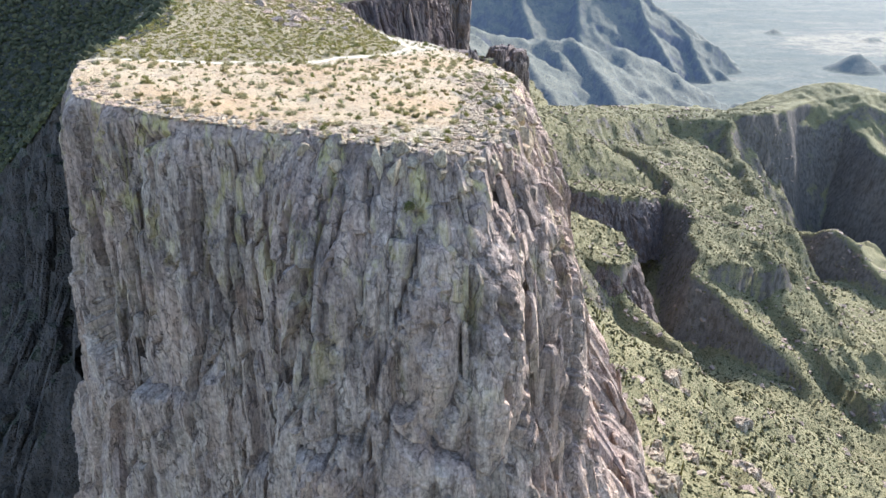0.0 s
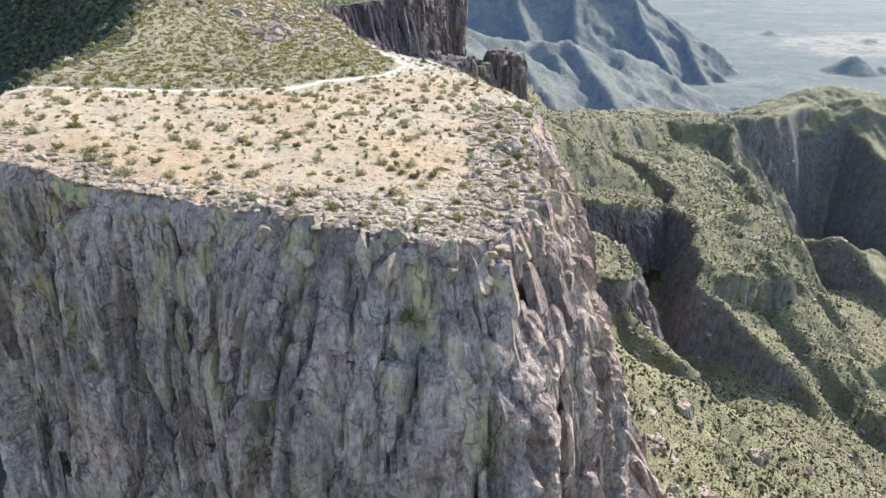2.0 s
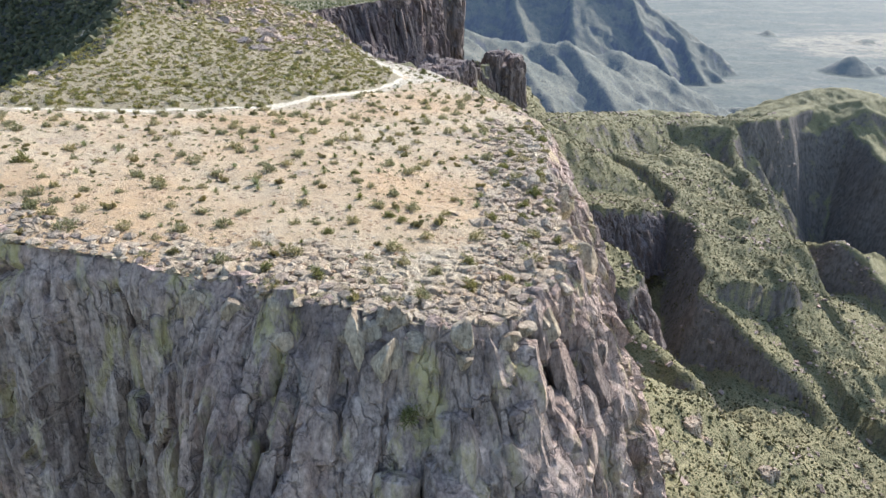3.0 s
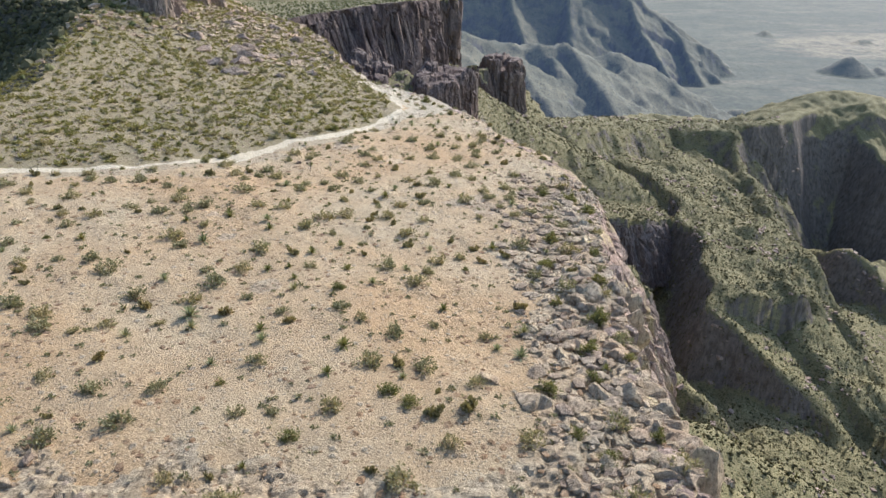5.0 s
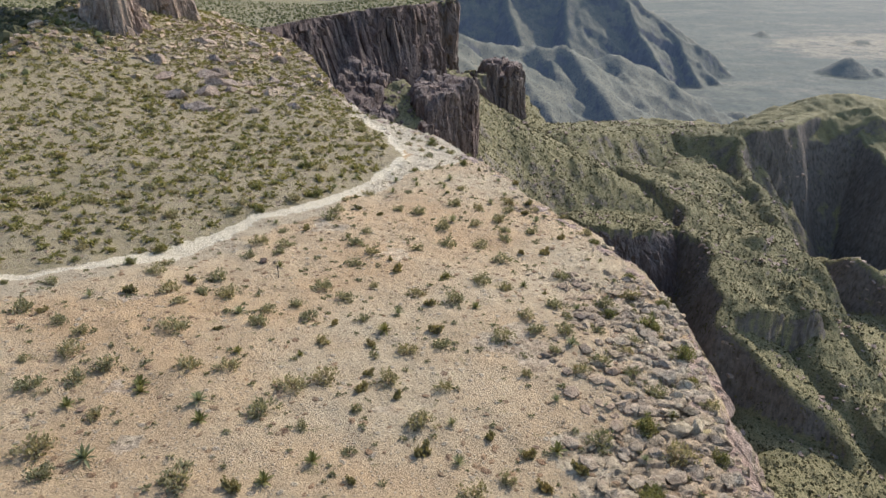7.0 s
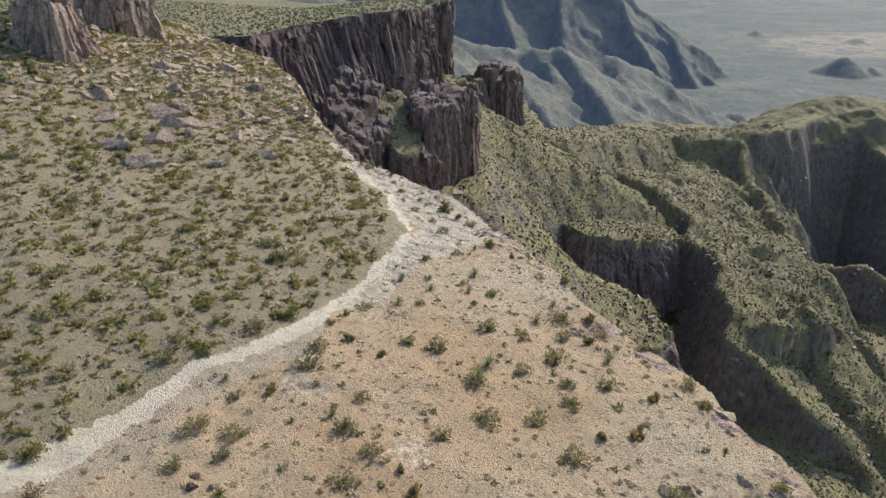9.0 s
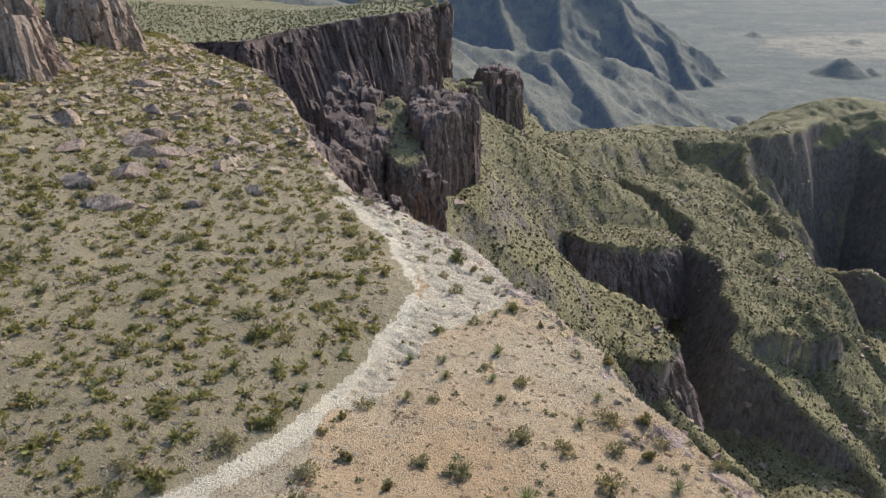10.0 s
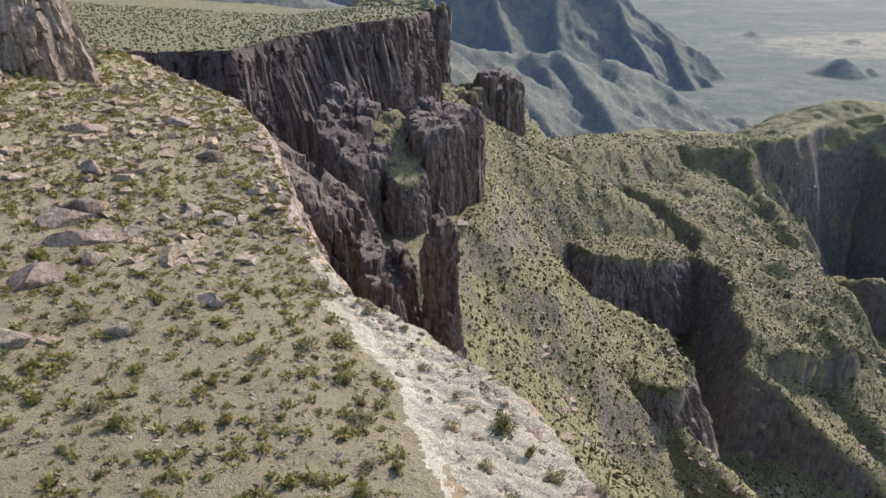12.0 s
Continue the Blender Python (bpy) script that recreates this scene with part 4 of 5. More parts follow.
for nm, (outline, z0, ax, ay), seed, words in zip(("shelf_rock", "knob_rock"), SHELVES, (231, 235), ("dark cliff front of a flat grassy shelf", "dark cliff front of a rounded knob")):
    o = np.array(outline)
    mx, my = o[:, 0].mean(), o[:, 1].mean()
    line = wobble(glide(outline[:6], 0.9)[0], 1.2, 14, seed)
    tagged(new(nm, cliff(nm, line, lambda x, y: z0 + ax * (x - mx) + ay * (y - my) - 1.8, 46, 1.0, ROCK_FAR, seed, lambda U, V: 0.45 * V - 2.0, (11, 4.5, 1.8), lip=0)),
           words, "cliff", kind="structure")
block("hill_crag", [(-61, 212), (-58, 206), (-54, 205), (-51.5, 209), (-55, 216), (-60, 217)], 13, 14, 0.25, BROWN, 243, (3.5, 1.5, 0.7), "weathered brown crag on the hillside", 0.2, peak=2.2)
block("hill_crag", [(-59, 188), (-57, 183), (-53.5, 182.5), (-52, 186), (-55, 191), (-58, 192)], 11, 12, 0.25, BROWN, 247, (3.2, 1.4, 0.6), "weathered brown crag on the hillside", 0.22, peak=2.2)

for i, (x, y, r, hh) in enumerate(((89, 216, 4, 5), (93, 213, 3, 3), (103, 176, 5, 8), (108, 172, 4, 5), (80, 170, 4, 3), (70, 190, 5, 3), (64, 160, 5, 6), (120, 215, 4, 4), (58, 138, 6, 6))):
    zz = float(low_z(np.array([x * 1.0]), np.array([y * 1.0]))[0])
    ring = [(x + r * (0.8 + 0.3 * math.sin(2.3 * k + i)) * math.cos(k * 1.047), y + r * (0.8 + 0.3 * math.cos(1.7 * k + i)) * math.sin(k * 1.047)) for k in range(6)]
    block("outcrop", ring, zz + hh * 0.5, hh * 1.5, 0.4, STONE, 261 + i, (3.0, 1.3, 0.6), "pale jagged rock outcrop on the lower slope", 0.25, steps=1.0)

# ---- plants and stones ----
rng = np.random.default_rng(7)


def blades(n, make):
    """n small leaf quads; make(i) gives root, tip and width."""
    co, f = [], []
    for i in range(n):
        a, b, w = make(i)
        a, b = np.array(a, float), np.array(b, float)
        s = np.cross(b - a, rng.normal(size=3))
        s *= w / (np.linalg.norm(s) + 1e-9)
        k = len(co)
        m = a + 0.55 * (b - a)
        co += [a - s * 0.35, m - s, b, m + s]
        f.append((k, k + 1, k + 2, k + 3))
    return np.array(co), np.array(f)


def dome_point(r, h, low=0.0, shell=0.55):
    a, e = rng.uniform(0, 2 * math.pi), math.asin(rng.uniform(low, 1))
    k = rng.uniform(shell, 1) * (0.8 + 0.2 * math.sin(3 * a + 1.3))
    return np.array([r * k * math.cos(e) * math.cos(a), r * k * math.cos(e) * math.sin(a), h * k * math.sin(e) + 0.04])


def shrub(name, mat, r, h, n, size, label, category="shrub", upright=0.3, low=-0.05, shell=0.45):
    """A low bush: bent twigs from one root and many small leaves in loose clumps."""
    root = new(name)
    clumps = [dome_point(r, h, low, shell) for _ in range(max(8, n // 16))]

    def leaf(i):
        c = clumps[i % len(clumps)] + rng.normal(size=3) * r * 0.13
        c[2] = max(c[2], 0.02)
        way = c / (np.linalg.norm(c) + 1e-6) + rng.normal(size=3) * 0.7 + np.array([0, 0, upright])
        way /= np.linalg.norm(way)
        ln = size * rng.uniform(0.6, 1.5)
        return c - way * ln * 0.5, c + way * ln * 0.5, ln * 0.26

    part("foliage", mesh_from("foliage", *blades(n, leaf), mat, False), root)
    part("stem", mesh_from("stem", *blades(len(clumps), lambda i: ((0, 0, -0.05), clumps[i] * 0.95, 0.012 + 0.012 * r)), TWIG, False), root)
    return tagged(root, label, category)


def agave(name, mat, r, n, label, droop=0.25, width=0.09):
    """A rosette of stiff pointed blades, each folded along its middle."""
    co, f = [], []
    for i in range(n):
        a = i * 2.39996 + rng.uniform(-0.2, 0.2)
        e = radians(12 + 66 * (i / n) ** 0.8 + rng.uniform(-6, 6))
        ln = r * rng.uniform(0.8, 1.1)
        d = np.array([math.cos(a) * math.cos(e), math.sin(a) * math.cos(e), math.sin(e)])
        s = np.array([-math.sin(a), math.cos(a), 0])
        k = len(co)
        for t, w in ((0.0, 0.5), (0.35, 1.0), (0.7, 0.7), (1.0, 0.03)):
            p = d * ln * t + np.array([0, 0, 0.03 - droop * ln * t * t * math.cos(e)])
            up = np.array([0, 0, 1]) * w * width * r * 0.35
            co += [p - s * w * width * r + up, p, p + s * w * width * r + up]
        for j in range(3):
            q = k + 3 * j
            f += [(q, q + 1, q + 4, q + 3), (q + 1, q + 2, q + 5, q + 4)]
    ob = new(name, mesh_from(name, np.array(co), np.array(f), mat, False))
    return tagged(ob, label, "agave")


def boulder_mesh(name, mat, seed, squash=(1, 1, 0.8), cuts=11, detail=3, soft=0.82):
    """A weathered stone: a ball cut by chance planes, roughened and worn at the edges."""
    g = np.random.default_rng(seed)
    bm = bmesh.new()
    bmesh.ops.create_icosphere(bm, subdivisions=detail, radius=1)
    co = np.array([v.co[:] for v in bm.verts])
    faces = np.array([[v.index for v in q.verts] for q in bm.faces])
    bm.free()
    for _ in range(cuts):
        n = g.normal(size=3)
        n /= np.linalg.norm(n)
        lim = g.uniform(0.38, soft)
        d = co @ n
        co = co - np.maximum(d - lim, 0)[:, None] * n
    co += 0.03 * np.stack([fbm(co[:, (k + 1) % 3] * 3 + seed, co[:, (k + 2) % 3] * 3, 3, seed + k) for k in range(3)], 1)
    return mesh_from(name, co * np.array(squash), faces, mat, False)


def on_top(x, y):
    return float(table_z(np.array([x], float), np.array([y], float))[0])


def placed(x, y, scale=1.0, turn=0.0, sink=0.0, tilt=0.0):
    m = Matrix.Translation((x, y, on_top(x, y) - sink)) @ Euler((radians(tilt), radians(tilt * 0.6), turn)).to_matrix().to_4x4()
    return m @ Matrix.Scale(scale, 4)


def put(proto, m):
    ob = copy_thing(proto, m)
    ob.matrix_basis = m
    return ob


USED = {}


def plant(kind_name, protos, x, y, scale, sink=0.04):
    """The first time a kind of plant stands itself; later ones are copies."""
    proto = protos[int(rng.integers(len(protos)))]
    m = placed(x, y, scale, rng.uniform(0, 6.28), sink)
    if proto.name not in USED:
        USED[proto.name] = 1
        proto.matrix_basis = m
        return proto
    return put(proto, m)


BUSHES = [shrub("green_bush", GREEN, 0.62, 0.70, 800, 0.095, "rounded olive-green desert bush on stony ground") for _ in range(3)]
GREYS = [shrub("grey_shrub", BRUSH, 0.48, 0.36, 380, 0.085, "small grey-green brittle shrub on stony soil", upright=0.6) for _ in range(4)]
TUFTS = [shrub("grass_clump", STRAW, 0.36, 0.28, 200, 0.15, "dry straw-coloured grass clump", "grass", upright=1.6, low=0.1, shell=0.2) for _ in range(2)]
ROSETTES = [agave("agave", AGAVE, 0.42, 26, "spiky grey-green agave rosette on stony soil"), agave("agave", AGAVE, 0.36, 34, "spiky grey-green agave rosette on stony soil", 0.1, 0.06),
            agave("agave", GREEN, 0.34, 20, "spiky green agave rosette on stony soil", 0.35, 0.11)]
for grp, lst in (("bushes on the tableland", BUSHES), ("shrubs on the tableland", GREYS), ("grass clumps on the tableland", TUFTS), ("agaves on the tableland", ROSETTES)):
    for ob in lst:
        tagged(ob, group=grp)

BIG = [(-5.0, 73.5, 0.95), (6.8, 82.3, 1.35), (6.0, 94.2, 1.0), (-11.5, 63.5, 0.95), (-8.4, 62.8, 1.0), (-35.4, 81.6, 1.4), (-4.0, 72.6, 0.9), (0.5, 66.7, 0.9), (0.4, 63.1, 1.0),
       (2.7, 64.5, 0.9), (7.1, 82.5, 0.9), (4.4, 69.8, 0.9), (-24.3, 138.9, 1.3), (-16.7, 134.8, 1.25), (-23.5, 147.2, 1.2), (-3.6, 148.8, 1.5), (-0.3, 140, 1.0),
       (5.0, 89.9, 0.9), (9.3, 104.6, 1.3), (7.2, 105.9, 1.0), (10.0, 100.5, 1.3), (4.7, 89.4, 1.0), (5.9, 93.9, 1.1), (-23.6, 113.7, 1.15), (-24.5, 110.6, 0.9),
       (9.5, 104.0, 1.0), (5.0, 75.9, 0.9), (5.5, 78.6, 1.1), (2.5, 74.2, 1.0), (-14.4, 126.7, 1.15), (-18.5, 122.2, 0.9), (7.0, 71.5, 0.8), (7.4, 78, 0.9), (7.9, 87, 1.0), (8.8, 92, 0.9), (9.6, 98, 0.8), (11.4, 108, 1.0), (10.2, 112, 0.9), (9.0, 118, 0.8), (3.2, 71, 0.7), (4.6, 84, 0.8)]
ROSE = [(-7.5, 77.5), (-8.0, 75.0), (-16.2, 80.5), (-12.1, 79.1), (-11.7, 77.8), (-18.1, 95.6), (-14.7, 93.5), (-26.5, 90.2), (-13.4, 86.9), (-11.2, 83.9), (-2.3, 82.7),
        (-6.9, 102.4), (2.1, 80.2), (1.6, 77.5), (-18.8, 78.2), (-18.7, 91.0), (-18.3, 96.1), (-15.1, 94.8), (-8.4, 87.3), (-20.9, 94.3), (-11.1, 89.9),
        (1.4, 92.5), (-21.0, 136.3), (-21.5, 133.9), (-14.8, 131.6), (-17.1, 131.1), (-23.5, 128.4), (-18.3, 128.5), (-2.0, 134.3), (-18.5, 125.2), (-2.2, 121.7), (5.0, 122.5),
        (-6.6, 85.1), (-11.5, 85.5)]
taken = []
for x, y, s in BIG:
    plant("bush", BUSHES, x, y, s)
    taken.append((x, y))
for x, y in ROSE:
    plant("agave", ROSETTES, x, y, rng.uniform(1.3, 2.1))
    taken.append((x, y))

rim_in = np.array(front_rim[::12][:, :2])


def free(x, y, gap):
    return all((x - a) ** 2 + (y - b) ** 2 > gap * gap for a, b in taken)


def trail_gap(x, y):
    d, _, s = to_line(np.array([x]), np.array([y]), TRACK)
    return float(d[0]), float(s[0])


TABLE_IN = TABLE[::6]
for kind_name, protos, count, lo, hi, gap, hillside in (("shrub", GREYS, 300, 0.9, 2.0, 1.5, 0.3), ("agave", ROSETTES, 110, 0.9, 1.7, 1.3, 0.5), ("clump", TUFTS, 130, 0.7, 1.6, 1.2, 0.5),
                                                        ("bush", BUSHES, 40, 0.4, 0.9, 2.0, 0.7)):
    made = tries = 0
    while made < count and tries < 9000:
        tries += 1
        x, y = rng.uniform(-47, 12), rng.uniform(60, 168)
        if not bool(inside(np.array([x]), np.array([y]), TABLE_IN)[0]):
            continue
        d, s = trail_gap(x, y)
        if d < 1.0 or not free(x, y, gap) or ((s > 0) != (rng.uniform() < hillside)):
            continue
        if np.min(np.hypot(rim_in[:, 0] - x, rim_in[:, 1] - y)) < 0.7:
            continue
        plant(kind_name, protos, x, y, rng.uniform(lo, hi))
        taken.append((x, y))
        made += 1


# stones that stand alone
STONES = [tagged(new("boulder", boulder_mesh("boulder", STONE, 300 + i, ((1, 0.8, 0.75), (1, 0.9, 0.62), (0.8, 1, 0.9), (1, 0.75, 0.5), (0.9, 0.9, 0.7), (1, 0.7, 0.85))[i])),
                 "pale weathered boulder resting on the ground", "boulder", "boulders on the rim") for i in range(6)]
SLABS = [tagged(new("slab_boulder", boulder_mesh("slab_boulder", BROWN, 320 + i, (1.25, 0.85, 0.62), 8, 3, 0.72)), "flat slab of fallen brown rock on the hillside", "boulder", "fallen rocks on the hillside") for i in range(3)]
ALONE = [(4.2, 66.6, 0.95), (-0.3, 74.9, 0.75), (6.6, 74.9, 1.25), (5.9, 80.4, 1.1), (2.6, 79.0, 0.6), (2.5, 76.1, 0.7), (1.3, 73.3, 1.0), (5.2, 74.5, 0.9), (2.7, 77.8, 0.6), (6.9, 85.5, 1.2),
         (2.1, 75.6, 0.7), (3.9, 77.8, 0.75), (6.0, 80.3, 1.1), (4.9, 74.5, 0.8), (1.8, 73.0, 0.7), (7.7, 75.2, 1.1), (4.7, 81.2, 0.6), (6.1, 85.5, 0.7), (7.4, 88.1, 0.9), (7.2, 91.3, 0.7),
         (8.4, 94.1, 0.8), (8.9, 97.4, 0.7), (7.3, 95.3, 0.5), (10.4, 103.0, 0.8), (7.1, 71.8, 1.0), (7.0, 78.2, 0.9),
         (-14.8, 111.4, 0.36), (-12.8, 111.6, 0.30), (-9.3, 154.2, 0.5)]
FALLEN = [(-33.4, 167.4, 1.7), (-33.9, 160.6, 1.4), (-35.8, 170.3, 1.5), (-37.0, 157.7, 1.4), (-32.2, 153.6, 1.3), (-33.9, 153.4, 0.8), (-22.5, 160.6, 0.9), (-31.6, 164.8, 0.9), (-35.9, 173.1, 1.3),
          (-26.6, 155.9, 0.7), (-30.3, 170, 0.9), (-41, 165, 1.2), (-44, 172, 1.4), (-38, 181, 1.2), (-28, 176, 1.0), (-42, 190, 1.5), (-30, 190, 1.1), (-36, 200, 1.3)]
for x, y, s in ALONE:
    plant("boulder", STONES, x, y, s, 0.12 * s)
for x, y, size, seed in ((-15.8, 111.3, 0.42, 331), (-15.9, 112.1, 0.34, 333)):
    ob = tagged(new("dark_stone", boulder_mesh("dark_stone", ROCK_FAR, seed, (1, 0.8, 0.6))), "dark brown stone lying on the bare ground", "stone", "dark stones by the trail")
    ob.matrix_basis = placed(x, y, size, 0.4)
for x, y, s in FALLEN:
    plant("slab", SLABS, x, y, s * 1.3, -0.12 * s)

# broken rock along the rim
made = 0
nr = len(front_rim)
while made < 150:
    i = int(rng.integers(int(nr * 0.10), int(nr * 0.56)))
    x, y = front_rim[i, :2]
    t = front_rim[min(i + 3, nr - 1), :2] - front_rim[i - 3, :2]
    t /= np.linalg.norm(t)
    right = 66 < y and x > 4
    back = rng.uniform(-0.3, 5.5 if right else 2.2) * rng.uniform(0.2, 1)
    px, py = x - t[1] * back, y + t[0] * back
    s = rng.uniform(0.28, 0.95) * (1.0 if right else 0.62) * (1.25 if y < 86 else 0.9)
    if not free(px, py, 0.75 * s + 0.25):
        continue
    plant("boulder", STONES, px, py, s, 0.25 * s)
    taken.append((px, py))
    made += 1


def joined(name, mat, base, spots, sizes, label, category, lift=0.0, flat=1.0, top=table_z):
    """Many small pieces of a kind in one mesh: turned and scaled copies of a few base shapes."""
    co, f, k = [], [], 0
    z = top(spots[:, 0], spots[:, 1])
    for (x, y), zz, s in zip(spots, z, sizes):
        v, q = base[int(rng.integers(len(base)))]
        a = rng.uniform(0, 6.28)
        c, d = math.cos(a) * s, math.sin(a) * s
        w = np.empty_like(v)
        w[:, 0], w[:, 1], w[:, 2] = c * v[:, 0] - d * v[:, 1] + x, d * v[:, 0] + c * v[:, 1] + y, s * flat * v[:, 2] + zz + lift * s
        co.append(w)
        f.append(q + k)
        k += len(v)
    return tagged(new(name, mesh_from(name, np.vstack(co), np.vstack(f), mat, False)), label, category, kind="stuff")


def shape_of(me):
    co = np.empty(len(me.vertices) * 3, np.float32)
    me.vertices.foreach_get("co", co)
    n = me.polygons[0].loop_total
    ix = np.empty(len(me.loops), np.int32)
    me.loops.foreach_get("vertex_index", ix)
    out = co.reshape(-1, 3).astype(float), ix.reshape(-1, n)
    bpy.data.meshes.remove(me)
    return out


CHIPS = [shape_of(boulder_mesh("chip", STONE, 340 + i, (1, 0.8, 0.55), 6, 1, 0.8)) for i in range(5)]


def shard():
    """An angular slab of broken rock."""
    v = np.array([(a, b * 0.75, c * 0.42) for a in (-1, 1) for b in (-1, 1) for c in (-1, 1)], float)
    v = v * rng.uniform(0.6, 1.1, v.shape) + rng.normal(size=v.shape) * 0.07
    t = Euler((rng.normal() * 0.3, rng.normal() * 0.3, 0)).to_matrix()
    return v @ np.array(t).T, np.array([(0, 1, 3, 2), (4, 6, 7, 5), (0, 4, 5, 1), (2, 3, 7, 6), (1, 5, 7, 3), (0, 2, 6, 4)])


SHARDS = [shard() for _ in range(14)]


def clump_shape(i, n=38, wide=1.0, tall=0.75):
    pts = [dome_point(wide, tall, -0.1, 0.4) for _ in range(n)]
    co, f = blades(n, lambda j: (pts[j] * 0.45, pts[j] * 1.1 + rng.normal(size=3) * 0.12, 0.13))
    return co, f


CLUMPS = [clump_shape(i) for i in range(6)]


def scatter(n, x0, x1, y0, y1, test):
    x, y = rng.uniform(x0, x1, n), rng.uniform(y0, y1, n)
    m = test(x, y)
    return np.stack([x[m], y[m]], 1)


def on_table(x, y):
    return inside(x, y, TABLE_IN)


def hill_side(x, y):
    d, _, s = to_line(x, y, TRACK)
    return on_table(x, y) & ((s * d > 1.2) | (y > 164)) & ~((y > 140) & (x > -9))


def mesa_side(x, y):
    d, _, s = to_line(x, y, TRACK)
    return on_table(x, y) & (s * d < -0.9) & (y < 164)


p = scatter(15000, -49, 13, 58, 170, mesa_side)
joined("pebbles", PEBBLE, CHIPS, p, 0.05 + 0.27 * rng.random(len(p)) ** 3, "small loose stones scattered over the tabletop", "stones", -0.08, 0.6)
def near_rim(x, y):
    d, _, _ = to_line(x, y, front_rim[:int(nr * 0.6):12])
    return mesa_side(x, y) & (d < 6.5 * (0.5 + h01(np.floor(x * 7), np.floor(y * 7), 9)) * np.where(x > 2, 1, 0.5))


p = scatter(26000, -42, 13, 58, 112, near_rim)[:2400]
joined("rim_rubble", STONE, CHIPS, p, 0.08 + 0.62 * rng.random(len(p)) ** 2.8, "broken angular blocks heaped along the rim", "stones", -0.05, 1.15)
p = scatter(5200, -49, 13, 58, 170, mesa_side)
joined("low_growth", BRUSH, CLUMPS, p, 0.06 + 0.3 * rng.random(len(p)) ** 2, "tiny dry plants between the stones", "plants")
p = scatter(11500, -78, -8, 100, 260, hill_side)
joined("hill_plants", HILLBRUSH, CLUMPS, p, 0.2 + 0.6 * rng.random(len(p)) ** 1.6, "low grey-green growth all over the hillside", "plants")
p = scatter(9000, -50, -8, 102, 200, hill_side)
joined("hill_gravel", STONE, SHARDS, p, 0.05 + 0.15 * rng.random(len(p)) ** 2, "pale gravel between the hillside plants", "stones", -0.05)
p = scatter(7000, -78, -8, 100, 260, hill_side)
joined("hill_grass", STRAW, CLUMPS, p, rng.uniform(0.10, 0.32, len(p)), "dry yellow grass on the hillside", "grass")
p = scatter(14000, -90, -8, 100, 300, lambda x, y: hill_side(x, y) & (fbm(x / 14, y / 14, 3, 66) + sstep(140, 195, y) * 0.9 > 0.52))
joined("hill_rubble", STONE, SHARDS, p, 0.10 + 0.8 * rng.random(len(p)) ** 3.4, "pale angular rubble strewn over the hillside", "stones", 0.05, 0.85)


def bush_blob():
    """A small closed bush for far slopes: an uneven dome."""
    co = []
    for z, r in ((-0.1, 0.85), (0.4, 1.0), (0.85, 0.55)):
        for k in range(6):
            a = k * 1.047 + rng.uniform(-0.25, 0.25)
            q = r * rng.uniform(0.65, 1.15)
            co.append((q * math.cos(a), q * math.sin(a), z * rng.uniform(0.8, 1.15)))
    co.append((rng.uniform(-0.2, 0.2), rng.uniform(-0.2, 0.2), 1.05))
    f = [(6 * j + i, 6 * j + (i + 1) % 6, 6 * j + 6 + (i + 1) % 6, 6 * j + 6 + i) for j in range(2) for i in range(6)]
    f += [(12 + i, 12 + (i + 1) % 6, 12 + (i + 2) % 6, 18) for i in (0, 2, 4)]
    return np.array(co), np.array(f)


SMALL = [bush_blob() for _ in range(10)]
p = scatter(13000, -330, 0, 110, 640, lambda x, y: on_table(x, y) & ((x < -52) | (y > 255)))
joined("upland_shrubs", HILLBRUSH, SMALL, p, rng.uniform(0.25, 0.8, len(p)), "scattered shrubs over the upper tableland", "shrubs")


def flank_side(x, y):
    d, _, s = to_line(x, y, CREST)
    return on_table(x, y) & (s * d > 2) & (y > 100)


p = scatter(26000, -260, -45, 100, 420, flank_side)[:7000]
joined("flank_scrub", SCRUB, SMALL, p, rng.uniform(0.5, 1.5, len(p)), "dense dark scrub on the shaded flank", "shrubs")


def low_ground(x, y):
    return ~inside(x, y, TALUS)


p = scatter(66000, 6, 400, 100, 800, lambda x, y: low_ground(x, y) & (h01(np.floor(x * 3), np.floor(y * 3), 5) < 0.62 + 0.5 * fbm(x / 30, y / 30, 3, 88)))
joined("slope_shrubs", SCRUB, SMALL, p, 0.28 + 0.75 * rng.random(len(p)) ** 2, "dense low desert scrub on the slopes below", "shrubs", top=low_z)

p = scatter(9000, 4, 420, 100, 820, lambda x, y: low_ground(x, y) & (fbm(x / 22, y / 22, 4, 188) > 0.12))
joined("slope_rocks", BROWN, SHARDS, p, 0.4 + 2.2 * rng.random(len(p)) ** 3, "scattered brown rocks on the slopes below", "stones", -0.2, 0.9, top=low_z)

# bushes rooted in the cracks of the front face
def face_spot(x, z):
    """A place on the front wall: the rim there, moved out with depth."""
    i = int(np.argmin(np.abs(front_rim[:nr // 3, 0] - x)))
    V = on_top(x, front_rim[i, 1]) - z
    return front_rim[i, 1] - 0.13 * V - 2.0 * float(sstep(0, 9, V)) * float(sstep(-16, -6, x)) - 0.3


for x, z, s in ((-3.0, -3.5, 1.3), (-9, -4, 0.8), (-11, -9, 1.0), (-6, -8, 0.7), (-1, -6, 0.6), (-14, -2, 1.0), (-20, -7, 0.7), (2, -8, 0.6), (-4.5, -1.5, 0.8)):
    ob = put(BUSHES[int(rng.integers(3))], Matrix.Translation((x, face_spot(x, z), z)) @ Matrix.Scale(s, 4))
    tagged(ob, "dark green bush rooted in a crack of the cliff", group="bushes on the cliff")


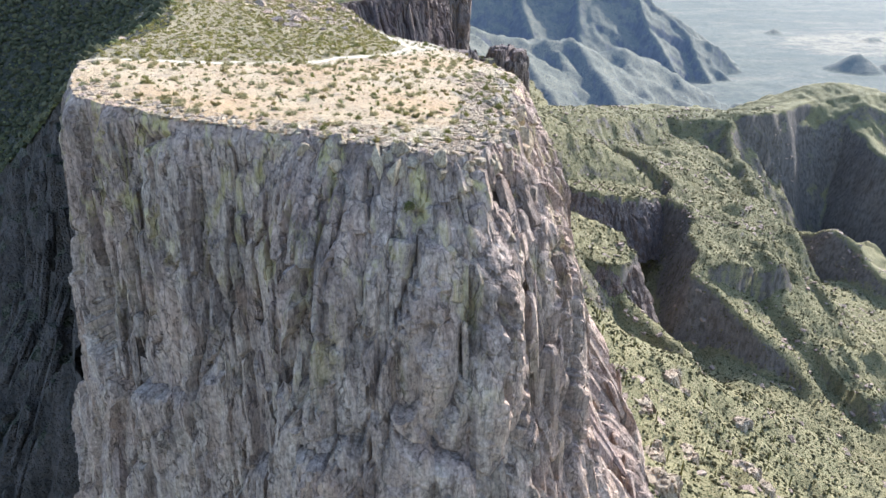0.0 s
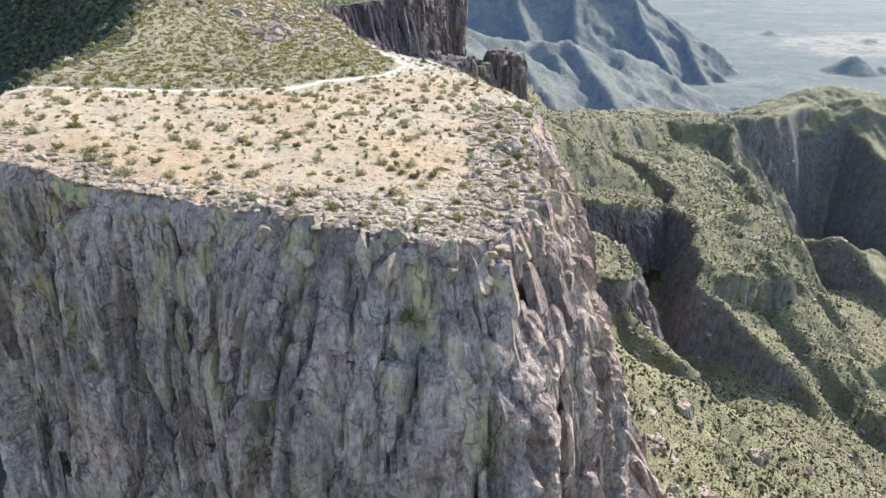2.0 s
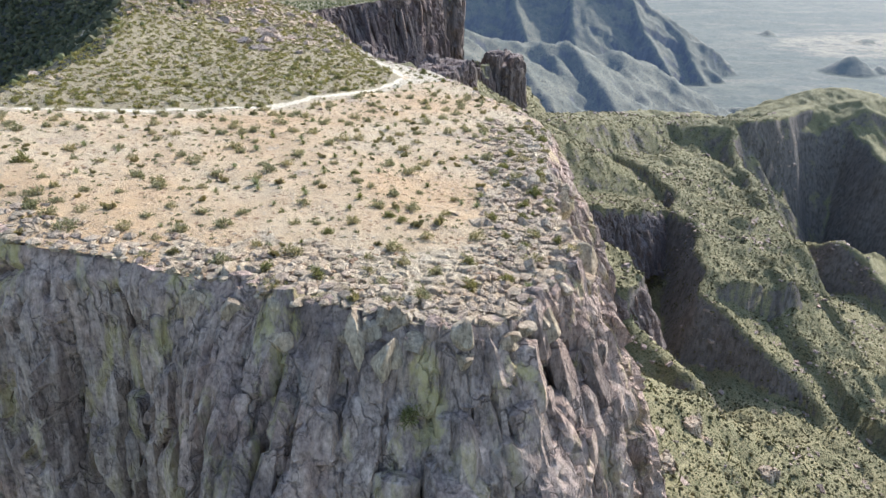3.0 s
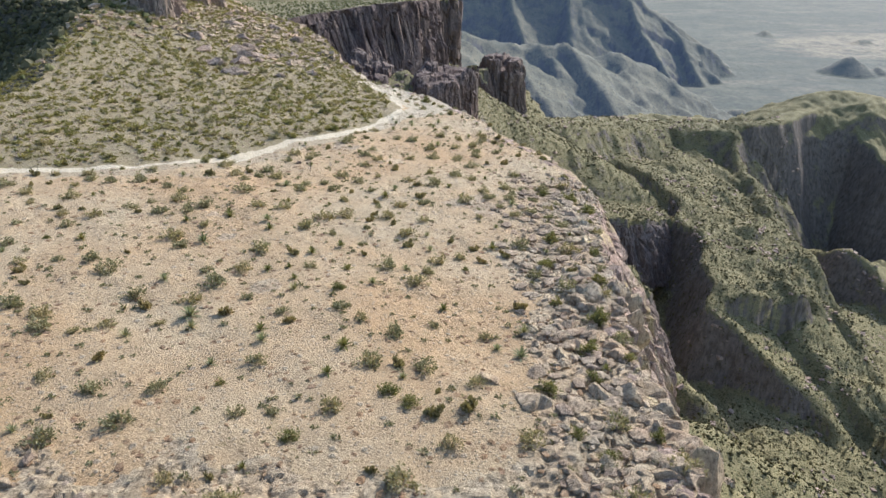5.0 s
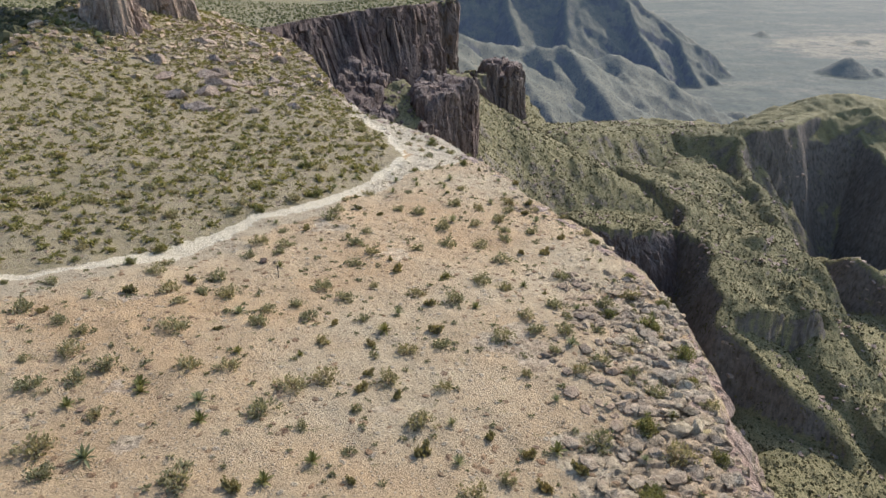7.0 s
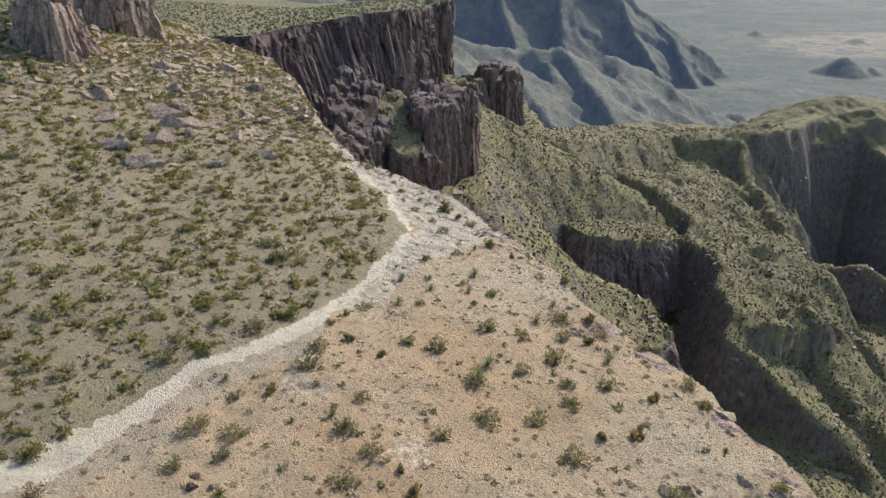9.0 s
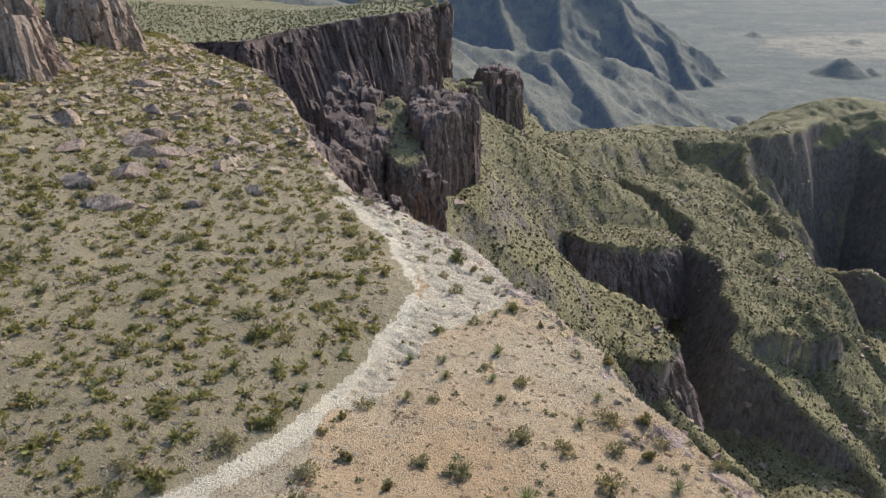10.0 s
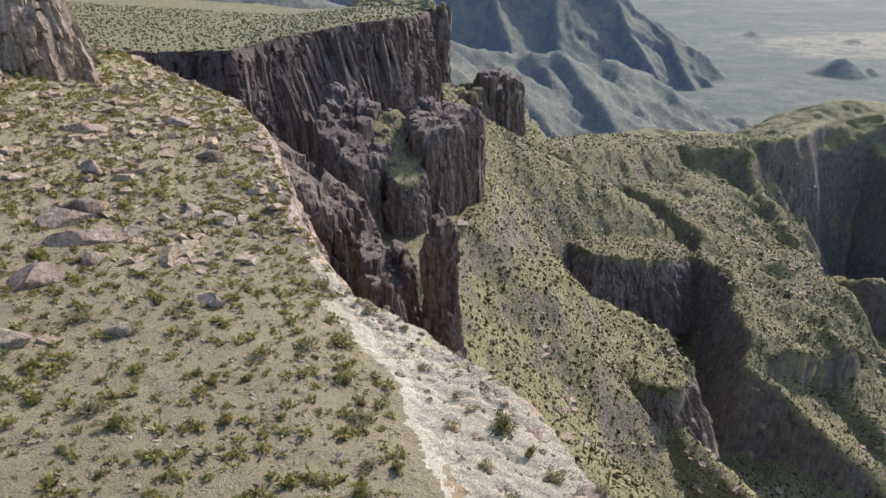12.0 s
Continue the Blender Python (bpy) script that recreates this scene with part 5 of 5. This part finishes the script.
crown_lo, crown_hi = [int(np.argmin(np.hypot(front_rim[:, 0] - a, front_rim[:, 1] - b))) for a, b in ((-17, 63.5), (9, 90))]
for i in range(75):
    k = int(crown_lo + (crown_hi - crown_lo) * rng.random())
    t = front_rim[k + 4, :2] - front_rim[k - 4, :2]
    t /= np.linalg.norm(t)
    away = rng.uniform(-1.2, 0.9)
    x, y = front_rim[k, 0] + t[1] * away, front_rim[k, 1] - t[0] * away
    z = on_top(front_rim[k, 0], front_rim[k, 1]) - 2.1 * max(away, 0) ** 1.15
    s = rng.uniform(0.55, 1.3) * (1.15 if away > 0.5 else 0.9)
    tall = rng.uniform(0.9, 1.3) if away < 0.6 else rng.uniform(1.2, 2.2)
    m = Matrix.Translation((x, y, z - 0.25 * s)) @ Euler((rng.normal() * 0.2, rng.normal() * 0.2, rng.uniform(0, 6))).to_matrix().to_4x4() @ Matrix.Diagonal((s, s, s * tall, 1))
    tagged(put(STONES[int(rng.integers(6))], m), "grey rounded block standing on the broken cliff edge", group="blocks on the cliff edge")


def saguaro(name, seed):
    """A tall ribbed cactus with one or two arms."""
    g = np.random.default_rng(seed)
    co, f = [], []

    def tube(path, rad):
        k = len(co)
        for p, r in zip(path, rad):
            for a in range(12):
                rr = r * (1.0 if a % 2 else 0.8)
                co.append((p[0] + rr * math.cos(a * 0.5236), p[1] + rr * math.sin(a * 0.5236), p[2]))
        for i in range(len(path) - 1):
            for a in range(12):
                b = (a + 1) % 12
                f.append((k + i * 12 + a, k + i * 12 + b, k + i * 12 + 12 + b, k + i * 12 + 12 + a))

    h = g.uniform(3.6, 5.6)
    tube([(0, 0, h * t) for t in (-0.05, 0.4, 0.8, 0.95, 1.0)], [0.2, 0.23, 0.21, 0.15, 0.03])
    for arm in range(int(g.integers(0, 3))):
        a, z0, up = g.uniform(0, 6.28), h * g.uniform(0.4, 0.55), g.uniform(0.8, 1.5)
        c, s = math.cos(a), math.sin(a)
        tube([(0.15 * c, 0.15 * s, z0), (0.5 * c, 0.5 * s, z0 + 0.1), (0.62 * c, 0.62 * s, z0 + 0.4), (0.62 * c, 0.62 * s, z0 + up), (0.62 * c, 0.62 * s, z0 + up + 0.15)], [0.12, 0.14, 0.15, 0.13, 0.02])
    return tagged(new(name, mesh_from(name, np.array(co), np.array(f), GREEN, True)), "tall ribbed green cactus on the slope below", "cactus", "cacti on the slope")


CACTI = [saguaro("saguaro", 400 + i) for i in range(4)]
spots = scatter(260, 34, 150, 140, 300, low_ground)[:110]
for i, (x, y) in enumerate(spots):
    m = Matrix.Translation((x, y, float(low_z(np.array([x]), np.array([y]))[0]) - 0.1)) @ Euler((0, 0, rng.uniform(0, 6))).to_matrix().to_4x4() @ Matrix.Scale(rng.uniform(0.7, 1.15), 4)
    if i < 4:
        CACTI[i].matrix_basis = m
    else:
        put(CACTI[i % 4], m)

def tuft():
    """A five-sided little heap, for the smallest growth on far slopes."""
    co = [(math.cos(k * 1.2566) * rng.uniform(0.6, 1.1), math.sin(k * 1.2566) * rng.uniform(0.6, 1.1), -0.1) for k in range(5)]
    return np.array(co + [(rng.uniform(-0.3, 0.3), rng.uniform(-0.3, 0.3), rng.uniform(0.6, 1.0))]), np.array([(k, (k + 1) % 5, 5) for k in range(5)])


HEAPS = [tuft() for _ in range(10)]
p = scatter(90000, 6, 330, 100, 620, low_ground)
joined("slope_grass", SCRUB, HEAPS, p, 0.2 + 0.5 * rng.random(len(p)) ** 2, "small dry growth covering the slopes below", "plants", top=low_z)
# trail stake
stake = new("trail_stake")
sx, sy = -14.25, 109.1


def box(name, size, at, mat, parent, label=""):
    bm = bmesh.new()
    bmesh.ops.create_cube(bm, size=1)
    bmesh.ops.scale(bm, vec=size, verts=bm.verts)
    bmesh.ops.bevel(bm, geom=bm.edges[:], offset=min(size) * 0.15, segments=2, affect="EDGES")
    me = bpy.data.meshes.new(name)
    bm.to_mesh(me)
    bm.free()
    me.materials.append(mat)
    ob = part(name, me, parent, label)
    ob.location = at
    return ob


POST = rock_material("grey weathered wood", (0.20, 0.16, 0.12), (0.30, 0.25, 0.20), (0.40, 0.34, 0.28), 0.0, 6.0)
box("post", (0.055, 0.055, 0.95), (0, 0, 0.40), POST, stake)
box("cap", (0.075, 0.075, 0.10), (0, 0, 0.90), BROWN, stake, "reddish painted tip")
stake.matrix_basis = Matrix.Translation((sx, sy, on_top(sx, sy)))
tagged(stake, "thin weathered wooden stake standing beside the trail", "stake")
